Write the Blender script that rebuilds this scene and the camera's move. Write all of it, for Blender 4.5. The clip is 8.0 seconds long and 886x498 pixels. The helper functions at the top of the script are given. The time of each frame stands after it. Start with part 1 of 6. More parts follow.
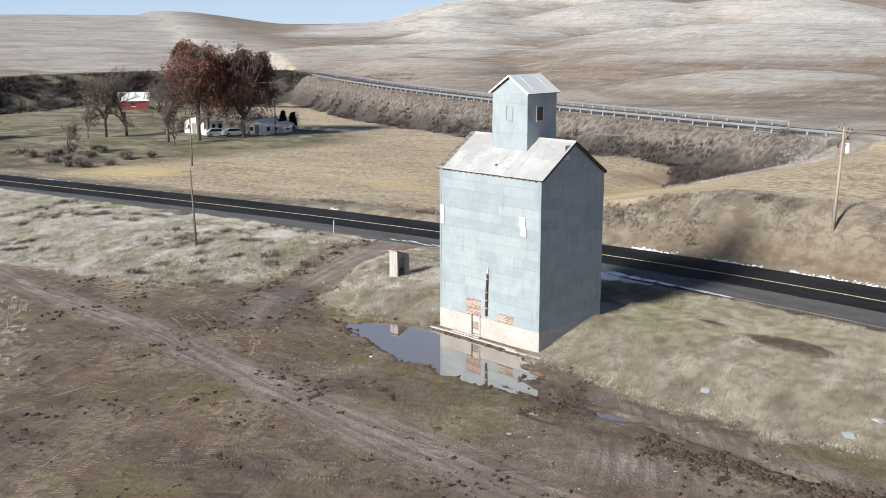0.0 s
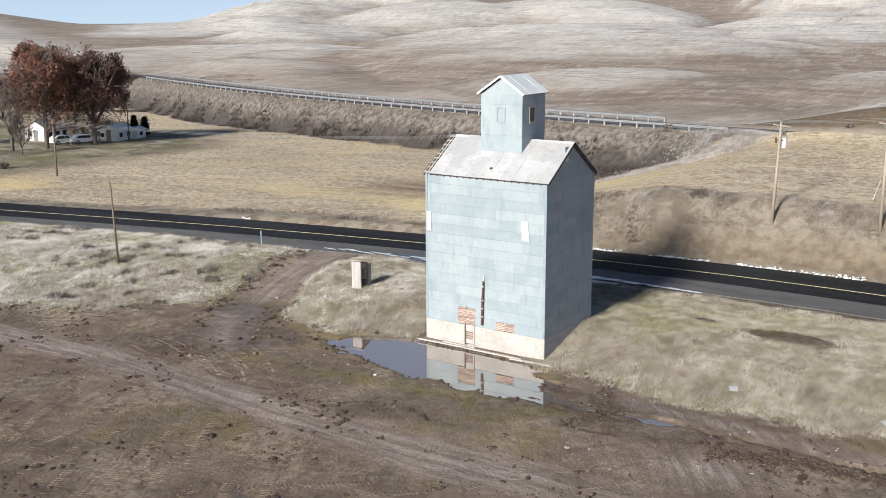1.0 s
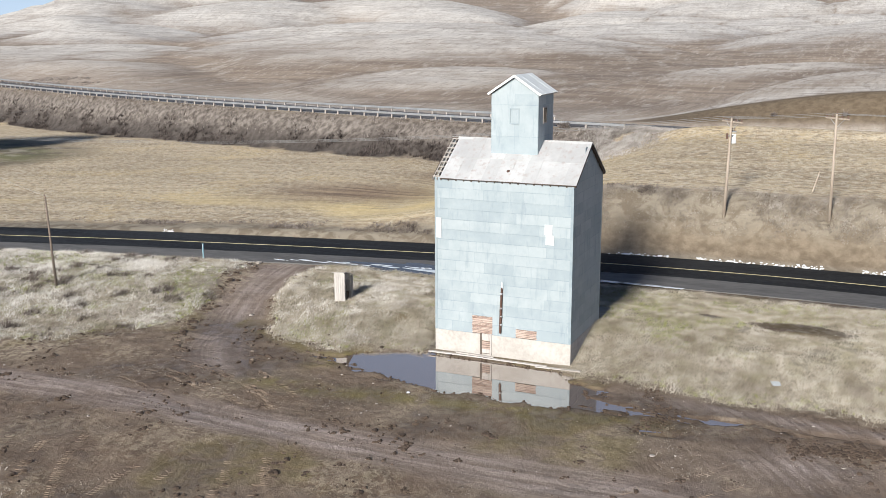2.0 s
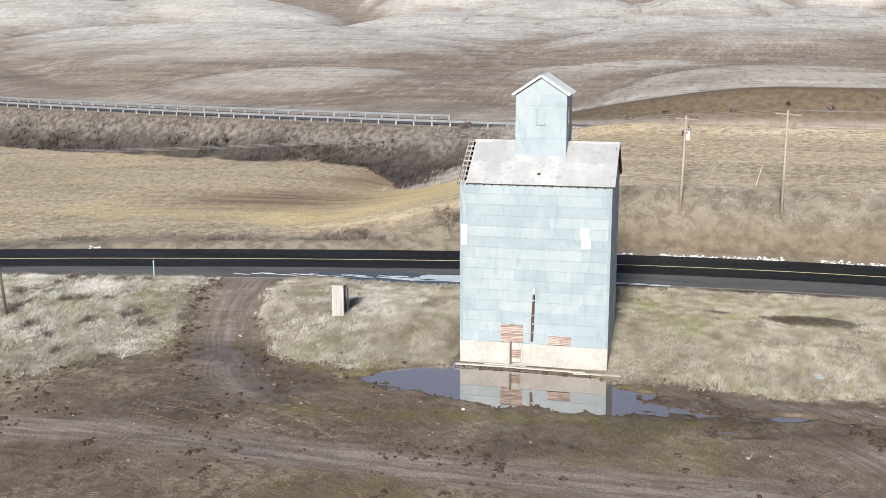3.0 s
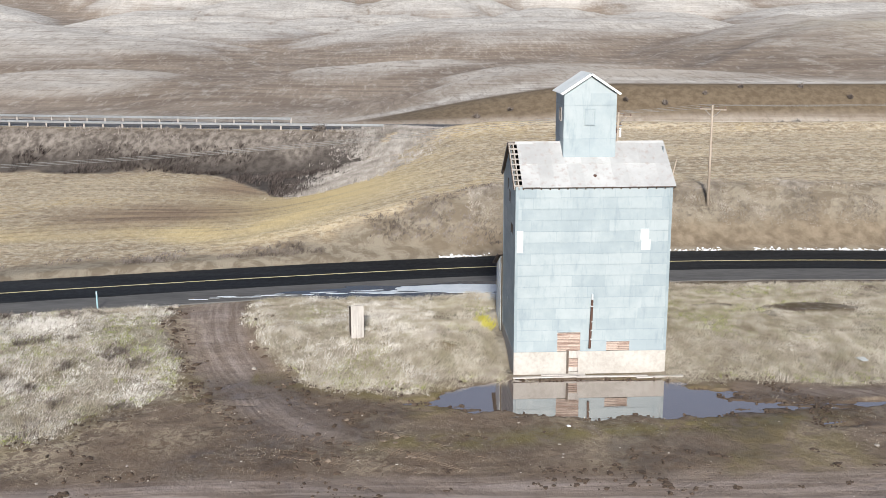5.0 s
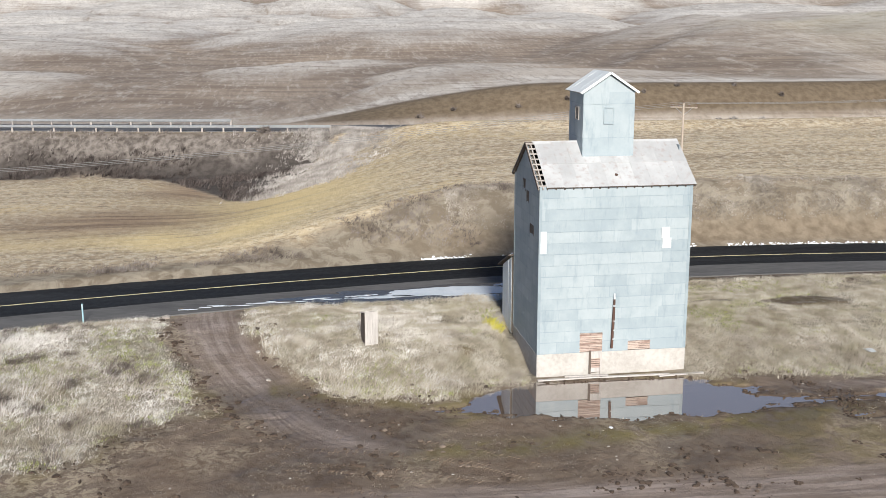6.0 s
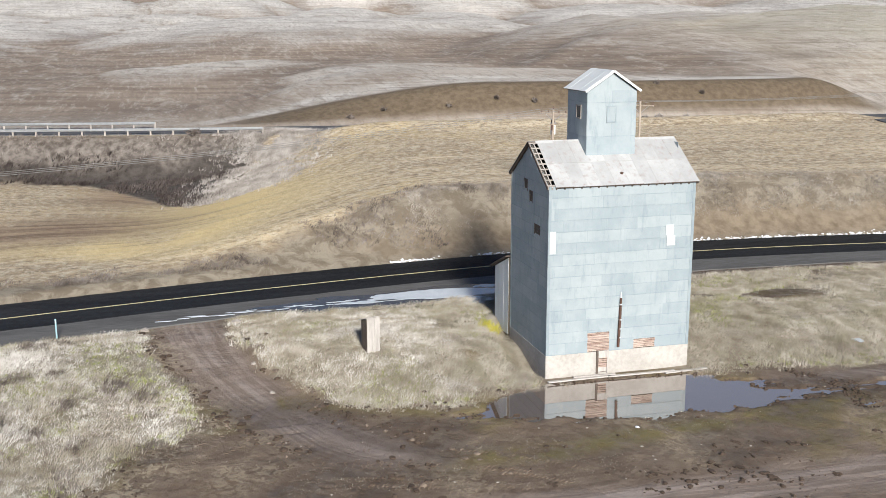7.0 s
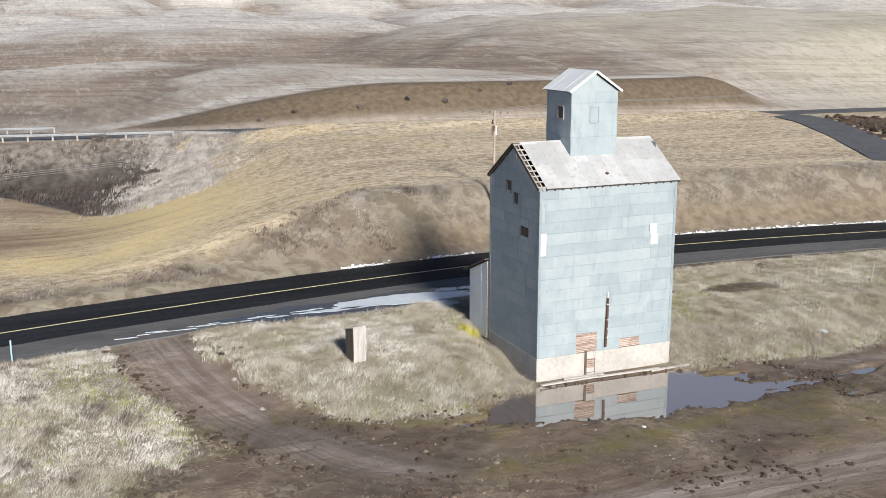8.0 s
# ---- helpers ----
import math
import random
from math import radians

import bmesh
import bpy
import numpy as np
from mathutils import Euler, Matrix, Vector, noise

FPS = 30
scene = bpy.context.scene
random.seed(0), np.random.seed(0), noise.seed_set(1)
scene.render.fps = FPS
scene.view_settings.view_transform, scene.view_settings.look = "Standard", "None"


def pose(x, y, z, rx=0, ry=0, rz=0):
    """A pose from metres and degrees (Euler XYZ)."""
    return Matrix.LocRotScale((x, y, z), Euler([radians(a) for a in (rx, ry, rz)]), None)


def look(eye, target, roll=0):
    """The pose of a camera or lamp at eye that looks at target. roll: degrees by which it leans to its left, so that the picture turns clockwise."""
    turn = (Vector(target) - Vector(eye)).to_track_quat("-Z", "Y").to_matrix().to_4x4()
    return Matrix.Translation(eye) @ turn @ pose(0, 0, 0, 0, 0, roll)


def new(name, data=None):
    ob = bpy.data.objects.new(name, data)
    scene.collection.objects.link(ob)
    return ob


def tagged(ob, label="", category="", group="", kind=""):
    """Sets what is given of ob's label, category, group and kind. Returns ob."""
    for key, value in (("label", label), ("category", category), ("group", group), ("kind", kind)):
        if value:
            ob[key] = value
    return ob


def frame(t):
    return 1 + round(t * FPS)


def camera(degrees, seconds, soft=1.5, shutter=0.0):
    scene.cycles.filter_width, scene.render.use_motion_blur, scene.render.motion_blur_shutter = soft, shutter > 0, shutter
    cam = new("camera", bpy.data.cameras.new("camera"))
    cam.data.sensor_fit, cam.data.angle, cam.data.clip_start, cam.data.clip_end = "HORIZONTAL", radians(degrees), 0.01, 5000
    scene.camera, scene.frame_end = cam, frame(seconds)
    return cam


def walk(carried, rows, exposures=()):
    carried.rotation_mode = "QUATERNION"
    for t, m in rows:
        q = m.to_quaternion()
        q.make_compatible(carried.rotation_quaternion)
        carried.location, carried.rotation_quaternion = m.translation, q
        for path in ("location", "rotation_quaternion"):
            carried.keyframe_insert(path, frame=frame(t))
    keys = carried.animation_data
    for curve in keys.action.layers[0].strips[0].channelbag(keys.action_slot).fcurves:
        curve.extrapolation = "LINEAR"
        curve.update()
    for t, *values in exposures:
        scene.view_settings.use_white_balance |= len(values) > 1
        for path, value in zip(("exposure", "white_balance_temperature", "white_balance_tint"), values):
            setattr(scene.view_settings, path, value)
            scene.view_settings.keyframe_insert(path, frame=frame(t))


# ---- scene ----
cam = camera(46.8, 8.0, soft=0.8)
METRES, EYE, TILT, LEAN, TURN = 73.8, 19.0, 0.0, 0.0, -44.6
ROWS = [
    (0.0, 0.0, 0.0, 0.0, -0.03, -12.15, 0.13),
    (0.5, -0.0729, 0.021, -0.0, -5.5, -12.16, 0.18),
    (1.0, -0.146, 0.0495, -0.0002, -10.92, -12.19, 0.18),
    (1.5, -0.2181, 0.0852, -0.0006, -16.26, -12.21, 0.2),
    (3.0, -0.4195, 0.2333, -0.0014, -32.26, -12.29, 0.2),
    (3.5, -0.4788, 0.2956, -0.0017, -37.74, -12.3, 0.18),
    (4.0, -0.5297, 0.3595, -0.0022, -42.89, -12.3, 0.18),
    (4.5, -0.554, 0.3942, -0.0027, -45.62, -12.31, 0.15),
    (6.0, -0.6198, 0.5071, -0.0043, -54.06, -12.32, 0.11),
    (6.5, -0.6377, 0.5469, -0.005, -57.04, -12.33, 0.1),
    (7.0, -0.6533, 0.5878, -0.0055, -60.54, -12.33, 0.1),
    (7.5, -0.6661, 0.6295, -0.0055, -64.21, -12.32, 0.09),
    (8.0, -0.6763, 0.6712, -0.0055, -68.05, -12.32, 0.06),
]
walk(cam, [(t, pose(0, 0, EYE, TILT, LEAN, TURN) @ pose(METRES * x, METRES * y, METRES * z, 90 + pitch, roll, yaw)) for t, x, y, z, yaw, pitch, roll in ROWS],
     [(0.0, 0.49, 6080, 10), (8.0, 0.41, 6080, 10)])

# ---- light: hazy winter sun from behind the yard, bright pale sky ----
SUN_AZ, SUN_EL = math.atan2(0.03, -1.0), radians(26.0)
TO_SUN = Vector((math.cos(SUN_AZ) * math.cos(SUN_EL), math.sin(SUN_AZ) * math.cos(SUN_EL), math.sin(SUN_EL)))
world = bpy.data.worlds.new("world")
scene.world = world
world.use_nodes = True
wn = world.node_tree
sky = wn.nodes.new("ShaderNodeTexSky")
sky.sky_type, sky.sun_disc = "NISHITA", False
sky.sun_elevation, sky.sun_rotation = SUN_EL, math.pi / 2 - SUN_AZ
sky.air_density, sky.dust_density, sky.ozone_density = 0.38, 0.05, 1.0
pale = wn.nodes.new("ShaderNodeHueSaturation")
pale.inputs["Saturation"].default_value = 1.05
wn.links.new(sky.outputs["Color"], pale.inputs["Color"])
cool = wn.nodes.new("ShaderNodeMix")
cool.data_type, cool.blend_type = "RGBA", "MULTIPLY"
cool.inputs[0].default_value, cool.inputs[7].default_value = 1.0, (0.97, 1.0, 1.03, 1)
wn.links.new(pale.outputs["Color"], cool.inputs[6])
# winter haze whitens the sky towards the horizon
up = wn.nodes.new("ShaderNodeSeparateXYZ")
wn.links.new(wn.nodes.new("ShaderNodeTexCoord").outputs["Generated"], up.inputs[0])
low = wn.nodes.new("ShaderNodeMapRange")
low.inputs["From Min"].default_value, low.inputs["From Max"].default_value = 0.62, 0.02
low.inputs["To Min"].default_value, low.inputs["To Max"].default_value = 0.0, 0.72
wn.links.new(up.outputs["Z"], low.inputs["Value"])
haze = wn.nodes.new("ShaderNodeMix")
haze.data_type = "RGBA"
haze.inputs[7].default_value = (5.6, 6.3, 7.2, 1)
wn.links.new(low.outputs["Result"], haze.inputs[0])
wn.links.new(cool.outputs[2], haze.inputs[6])
wn.links.new(haze.outputs[2], wn.nodes["Background"].inputs["Color"])
wn.nodes["Background"].inputs["Strength"].default_value = 0.078
sun = new("sun", bpy.data.lights.new("sun", "SUN"))
sun.data.energy, sun.data.angle, sun.data.color = 5.0, radians(9.0), (1.0, 0.925, 0.80)
sun.matrix_world = look((0, 0, 80), Vector((0, 0, 80)) - TO_SUN)


# ---- materials ----
class Mat:
    """A node material, with short calls for the nodes that it needs."""

    def __init__(self, name, rough=0.85, metal=0.0):
        self.m = bpy.data.materials.new(name)
        self.m.use_nodes = True
        self.t = self.m.node_tree
        self.b = self.t.nodes["Principled BSDF"]
        self.b.inputs["Roughness"].default_value = rough
        self.b.inputs["Metallic"].default_value = metal
        self.b.inputs["Specular IOR Level"].default_value = 0.3

    def put(self, sock, v):
        if isinstance(v, bpy.types.NodeSocket):
            self.t.links.new(v, sock)
        elif isinstance(v, tuple) and len(v) == 3 and sock.type == "RGBA":
            sock.default_value = (*v, 1)
        else:
            sock.default_value = v

    def pos(self, scale=(1, 1, 1), obj=False):
        g = self.t.nodes.new("ShaderNodeTexCoord") if obj else self.t.nodes.new("ShaderNodeNewGeometry")
        mp = self.t.nodes.new("ShaderNodeMapping")
        self.t.links.new(g.outputs["Object"] if obj else g.outputs["Position"], mp.inputs["Vector"])
        mp.inputs["Scale"].default_value = scale
        return mp.outputs["Vector"]

    def noise(self, scale, detail=4, rough=0.55, vec=None, distort=0.0):
        n = self.t.nodes.new("ShaderNodeTexNoise")
        n.inputs["Scale"].default_value, n.inputs["Detail"].default_value = scale, detail
        n.inputs["Roughness"].default_value, n.inputs["Distortion"].default_value = rough, distort
        self.put(n.inputs["Vector"], vec if vec is not None else self.pos())
        return n.outputs["Fac"]

    def cells(self, scale, vec=None):
        n = self.t.nodes.new("ShaderNodeTexVoronoi")
        n.inputs["Scale"].default_value = scale
        self.put(n.inputs["Vector"], vec if vec is not None else self.pos())
        return n.outputs["Distance"]

    def ramp(self, fac, lo, hi):
        n = self.t.nodes.new("ShaderNodeMapRange")
        n.interpolation_type = "SMOOTHSTEP"
        self.put(n.inputs["Value"], fac)
        n.inputs["From Min"].default_value, n.inputs["From Max"].default_value = lo, hi
        return n.outputs["Result"]

    def mix(self, fac, a, b):
        n = self.t.nodes.new("ShaderNodeMix")
        n.data_type = "RGBA"
        self.put(n.inputs[0], fac), self.put(n.inputs[6], a), self.put(n.inputs[7], b)
        return n.outputs[2]

    def math(self, op, a, b=0.0):
        n = self.t.nodes.new("ShaderNodeMath")
        n.operation = op
        self.put(n.inputs[0], a), self.put(n.inputs[1], b)
        return n.outputs[0]

    def attr(self, name):
        n = self.t.nodes.new("ShaderNodeAttribute")
        n.attribute_name = name
        return n.outputs["Fac"]

    def rand(self, island=False):
        if island:
            return self.t.nodes.new("ShaderNodeNewGeometry").outputs["Random Per Island"]
        return self.t.nodes.new("ShaderNodeObjectInfo").outputs["Random"]

    def bump(self, height, strength=0.5, dist=0.05):
        n = self.t.nodes.new("ShaderNodeBump")
        n.inputs["Strength"].default_value, n.inputs["Distance"].default_value = strength, dist
        self.put(n.inputs["Height"], height)
        self.t.links.new(n.outputs["Normal"], self.b.inputs["Normal"])

    def color(self, c):
        self.put(self.b.inputs["Base Color"], c)
        return self

    def rough(self, r):
        self.put(self.b.inputs["Roughness"], r)
        return self


def simple(name, c1, c2, scale, rough=0.8, metal=0.0, bump=0.3, dist=0.02, stretch=(1, 1, 1), vary=0.0, obj=True):
    """Two tones mixed by noise at two scales, with a fine relief; vary shifts it from piece to piece."""
    k = Mat(name, rough, metal)
    v = k.pos(stretch, obj)
    a = k.noise(scale, 5, 0.6, v)
    b = k.noise(scale * 6, 3, 0.6, v)
    f = k.math("MULTIPLY_ADD", b, 0.5)
    k.put(f.node.inputs[2], k.math("MULTIPLY", a, 0.6))
    f = k.ramp(f, 0.3, 0.75)
    if vary:
        f = k.math("ADD", f, k.math("MULTIPLY", k.math("SUBTRACT", k.rand(), 0.5), vary))
    k.color(k.mix(f, c1, c2))
    if bump:
        k.bump(b, bump, dist)
    return k.m


def galvanised(name, lit, dull, rust, rusty, rough=0.58, metal=0.2, streak=(1, 1, 0.25), lap=0.0):
    """Weathered zinc sheet: per-sheet tone, cloudy oxide, runs of stain, dirt and painted shade along its lapped edges,
    faint dents.
    """
    k = Mat(name, rough, metal)
    v = k.pos()
    sv = k.pos(streak)
    cloud = k.noise(0.9, 5, 0.6, v)
    run = k.noise(3.0, 4, 0.6, sv)
    r = k.rand()
    f = k.math("ADD", k.math("MULTIPLY", cloud, 0.55), k.math("MULTIPLY", r, 0.20))
    c = k.mix(k.ramp(f, 0.20, 0.58), dull, lit)
    c = k.mix(k.math("MULTIPLY", k.ramp(run, 0.5, 0.8), rusty), c, rust)
    if lap:
        own = k.t.nodes.new("ShaderNodeSeparateXYZ")
        k.t.links.new(k.t.nodes.new("ShaderNodeTexCoord").outputs["Object"], own.inputs[0])
        foot = k.math("SUBTRACT", 1.0, k.ramp(own.outputs["Z"], 0.018, 0.05))
        seam = k.math("MULTIPLY", k.math("SUBTRACT", 1.0, k.ramp(own.outputs["X"], 0.012, 0.035)), 0.7)
        # broken dark lines at the laps: dirt, and lap shade put into the colour
        grime_shade = k.math("MULTIPLY", k.math("MAXIMUM", foot, seam), k.ramp(k.noise(1.7, 4, 0.65, v), 0.32, 0.6))
        c = k.mix(k.math("MULTIPLY", grime_shade, lap), c, rust)
    k.color(c)
    k.rough(k.math("ADD", k.math("MULTIPLY", k.noise(4, 3, 0.6, v), 0.3), rough - 0.15))
    k.bump(k.math("ADD", k.noise(1.6, 2, 0.5, v), k.math("MULTIPLY", k.noise(14, 3, 0.6, v), 0.25)), 0.35, 0.03)
    return k.m


SIDING = galvanised("zinc_siding", (0.395, 0.44, 0.458), (0.30, 0.352, 0.38), (0.15, 0.21, 0.25), 0.42, 0.62, 0.15, lap=0.38)
ROOFING = galvanised("zinc_roofing", (0.66, 0.66, 0.655), (0.50, 0.50, 0.50), (0.43, 0.345, 0.32), 0.75, 0.6, 0.3, (1, 1, 1))
PALEZINC = galvanised("pale_zinc", (0.82, 0.84, 0.83), (0.72, 0.75, 0.75), (0.5, 0.52, 0.52), 0.2, 0.55, 0.1)
BRIGHT = simple("bright_zinc_patch", (0.50, 0.535, 0.55), (0.60, 0.63, 0.65), 1.0, 0.5, 0.2, 0.1)
CORE = simple("dark_old_boards", (0.06, 0.05, 0.04), (0.11, 0.09, 0.07), 3, 0.9, stretch=(1, 1, 6))
DARKWOOD = simple("weathered_dark_wood", (0.07, 0.055, 0.045), (0.15, 0.12, 0.10), 6, 0.9, stretch=(1, 1, 0.2))
LATH = simple("bare_lath_boards", (0.24, 0.155, 0.125), (0.52, 0.42, 0.36), 5, 0.9, stretch=(1, 0.25, 3), vary=0.7)
CONCRETE = simple("pale_concrete", (0.36, 0.33, 0.30), (0.50, 0.475, 0.445), 0.8, 0.9, bump=0.4, dist=0.02)
WHITEWOOD = simple("white_weathered_boards", (0.36, 0.33, 0.31), (0.54, 0.51, 0.48), 3, 0.85, stretch=(1, 1, 0.15))
GREYWOOD = simple("silver_grey_boards", (0.28, 0.25, 0.23), (0.48, 0.44, 0.40), 4, 0.9, stretch=(1, 1, 0.12), vary=0.3)
POLEWOOD = simple("pole_timber", (0.26, 0.205, 0.155), (0.45, 0.385, 0.32), 6, 0.85, stretch=(1, 1, 0.08))
POLEDARK = simple("dark_pole_timber", (0.10, 0.08, 0.065), (0.20, 0.16, 0.13), 6, 0.85, stretch=(1, 1, 0.08))
STEELGREY = simple("galvanised_steel", (0.32, 0.33, 0.34), (0.45, 0.46, 0.47), 2, 0.45, 0.5, 0.1)
CABLE = simple("weathered_cable", (0.16, 0.16, 0.16), (0.28, 0.28, 0.28), 3, 0.6, bump=0)
PIPE = simple("rust_brown_pipe", (0.05, 0.03, 0.025), (0.13, 0.07, 0.05), 6, 0.7)
WHITEPAINT = simple("white_house_paint", (0.70, 0.70, 0.68), (0.80, 0.80, 0.78), 0.8, 0.7, bump=0.1)
REDPAINT = simple("red_barn_paint", (0.16, 0.035, 0.03), (0.26, 0.06, 0.05), 0.8, 0.8)
SHINGLE = simple("grey_shingles", (0.16, 0.15, 0.15), (0.26, 0.25, 0.24), 2, 0.9)
SNOW = simple("old_snow", (0.72, 0.74, 0.77), (0.85, 0.86, 0.88), 2, 0.6, bump=0.5, dist=0.04, obj=False)
CLOD = simple("dark_clods", (0.038, 0.027, 0.020), (0.105, 0.075, 0.056), 3, 0.9, obj=False)
STONE = simple("pale_stones", (0.24, 0.21, 0.18), (0.46, 0.42, 0.38), 3, 0.85, obj=False)
BARK = simple("grey_brown_bark", (0.09, 0.07, 0.06), (0.20, 0.17, 0.15), 2, 0.95, stretch=(1, 1, 0.3))
RUBBER = simple("tyre_rubber", (0.02, 0.02, 0.02), (0.04, 0.04, 0.04), 5, 0.9)
CARPAINT = simple("white_car_paint", (0.68, 0.69, 0.70), (0.75, 0.76, 0.77), 1, 0.3, bump=0)
GLASSY = simple("dark_window_glass", (0.03, 0.035, 0.04), (0.05, 0.055, 0.06), 1, 0.12, bump=0)
CERAMIC = simple("brown_ceramic", (0.10, 0.06, 0.05), (0.15, 0.09, 0.07), 4, 0.35, bump=0)
MARKER = simple("teal_marker_plastic", (0.25, 0.42, 0.48), (0.35, 0.52, 0.56), 2, 0.6, bump=0)
YELLOWPLASTIC = simple("lichen_yellow_paint", (0.42, 0.36, 0.03), (0.56, 0.49, 0.08), 2, 0.7)


def leafy(name, stops, rough=0.9, tints=0.0):
    """Leaf or blade colour that changes from piece to piece and over patches of the place."""
    k = Mat(name, rough)
    k.b.inputs["Specular IOR Level"].default_value = 0.1
    r = k.rand(True)
    n = k.t.nodes.new("ShaderNodeValToRGB")
    for i, (p, c) in enumerate(stops):
        e = n.color_ramp.elements[i] if i < 2 else n.color_ramp.elements.new(p)
        e.position, e.color = p, (*c, 1)
    patch = k.noise(0.22, 4, 0.6)
    clump = k.noise(0.9, 4, 0.65)
    soft = k.math("ADD", k.math("MULTIPLY", k.ramp(clump, 0.36, 0.64), 0.50), k.math("MULTIPLY", k.ramp(patch, 0.32, 0.68), 0.38))
    k.put(n.inputs["Fac"], k.math("ADD", k.math("MULTIPLY", r, 0.12), soft))
    c = n.outputs["Color"]
    if tints:
        c = k.mix(k.math("MULTIPLY", k.ramp(k.noise(0.5, 4, 0.65), 0.50, 0.66), tints), c, (0.28, 0.265, 0.15))
        c = k.mix(k.math("MULTIPLY", k.ramp(k.noise(0.33, 4, 0.65, k.pos((1, 1, 0.3))), 0.52, 0.66), tints), c, (0.30, 0.255, 0.235))
    k.color(c)
    return k.m


DRYGRASS = leafy("dry_grass", [(0.0, (0.20, 0.168, 0.12)), (0.35, (0.355, 0.315, 0.25)), (0.7, (0.48, 0.435, 0.365)), (1.0, (0.64, 0.595, 0.525))], tints=0.35)
FROSTGRASS = leafy("bleached_grass", [(0.0, (0.35, 0.318, 0.275)), (0.4, (0.63, 0.595, 0.55)), (1.0, (0.88, 0.86, 0.82))], tints=0.22)
GREENGRASS = leafy("green_grass", [(0.0, (0.17, 0.19, 0.05)), (1.0, (0.34, 0.36, 0.13))])
DARKBRUSH = leafy("dark_brush", [(0.0, (0.035, 0.028, 0.026)), (0.6, (0.085, 0.070, 0.064)), (1.0, (0.16, 0.135, 0.125))])
BRUSH = leafy("grey_brush", [(0.0, (0.06, 0.048, 0.042)), (0.5, (0.15, 0.125, 0.11)), (1.0, (0.32, 0.285, 0.26))])
RUSTLEAF = leafy("rust_leaves", [(0.0, (0.10, 0.062, 0.05)), (0.5, (0.19, 0.10, 0.075)), (1.0, (0.32, 0.155, 0.105))])
PLUMLEAF = leafy("plum_brown_leaves", [(0.0, (0.06, 0.042, 0.04)), (0.6, (0.115, 0.068, 0.062)), (1.0, (0.175, 0.095, 0.08))])
NEEDLES = leafy("dark_needles", [(0.0, (0.012, 0.025, 0.02)), (1.0, (0.035, 0.06, 0.04))])
TWIGS = leafy("bare_twigs", [(0.0, (0.10, 0.08, 0.07)), (1.0, (0.22, 0.18, 0.165))])


# ---- the lie of the land ----
def ss(a, b, v):
    w = np.clip((v - a) / (b - a), 0, 1)
    return w * w * (3 - 2 * w)


def vnoise(x, y, seed=0):
    """Smooth value noise, 0 to 1, one cell a metre."""
    xi, yi = np.floor(x), np.floor(y)
    fx, fy = x - xi, y - yi
    fx, fy = fx * fx * (3 - 2 * fx), fy * fy * (3 - 2 * fy)

    def h(a, b):
        v = np.sin(a * 127.1 + b * 311.7 + seed * 74.7) * 43758.5453
        return v - np.floor(v)

    return (h(xi, yi) * (1 - fx) + h(xi + 1, yi) * fx) * (1 - fy) + (h(xi, yi + 1) * (1 - fx) + h(xi + 1, yi + 1) * fx) * fy


def fbm(x, y, size, octaves=4, seed=0):
    v, a, tot = 0.0, 1.0, 0.0
    for i in range(octaves):
        c, s = math.cos(0.6 * i + 0.3), math.sin(0.6 * i + 0.3)
        v = v + a * vnoise((c * x - s * y) / size, (s * x + c * y) / size, seed + i)
        tot, a, size = tot + a, a * 0.5, size * 0.5
    return v / tot


def road_x(y):
    """The county road's yellow line."""
    return 68.0 - 9.4 * (np.sqrt(1 + ((y - 28) / 36) ** 2) - 1)


def road_z(y):
    return 0.95 - 0.006 * np.maximum(0, y - 80)


def high_x(y):
    """The highway's middle, above the ravine."""
    d = np.minimum(y, 240) + 20
    return np.where(d > 0, 119.5 + 0.00098 * d * d, 119.5 - 0.0015 * d * d) + 0.5 * np.maximum(0, y - 240)


HIGH_Z = 6.0
# north of the farm the highway bends round towards the west
BEND = np.array([(183.2, 235.0), (190.0, 252.0), (191.0, 270.0), (184.0, 286.0), (170.0, 296.0), (152.0, 300.0), (130.0, 298.0), (108.0, 291.0), (86.0, 281.0), (60.0, 268.0)])


def bend_line(n=12):
    """The bend as a smooth line."""
    q = np.concatenate([[2 * BEND[0] - BEND[1]], BEND, [2 * BEND[-1] - BEND[-2]]])
    out = []
    for i in range(1, len(q) - 2):
        for f in np.arange(n) / n:
            a, b, c, d = q[i - 1], q[i], q[i + 1], q[i + 2]
            out.append(0.5 * (2 * b + (c - a) * f + (2 * a - 5 * b + 4 * c - d) * f ** 2 + (3 * b - a - 3 * c + d) * f ** 3))
    return np.array(out)


def bend_far(x, y):
    """How far a place lies from the bend."""
    far = np.full(np.shape(x), 999.0)
    near = (y > 200) & (y < 345) & (x > 20) & (x < 235)
    if near.any():
        px, py = x[near], y[near]
        best = np.full(px.shape, 999.0)
        for bx, by in bend_line(6):
            best = np.minimum(best, np.hypot(px - bx, py - by))
        far[near] = best
    return far


def track_x(y):
    """Foot of the grassy banks where the yard ends."""
    right = 44.2 + 0.8 * np.exp(-((y - 41.7) / 4.6) ** 4) - 1.4 * np.exp(-((y - 28) / 8) ** 2) - 2.0 * np.exp(-((y - 51.5) / 3.2) ** 2) + 0.35 * np.maximum(0, y - 55.5)
    left = 46.0 - 1.3 * np.clip(y - 62, 0, 6.5) - 0.33 * np.maximum(0, y - 68.5)
    return np.where(y < 62, right, np.maximum(left, 31.0))


def lane_y(x):
    """The dirt lane's middle as it climbs from the yard to the road."""
    return 64.0 - 0.0165 * np.clip(59 - x, 0, 26) ** 2


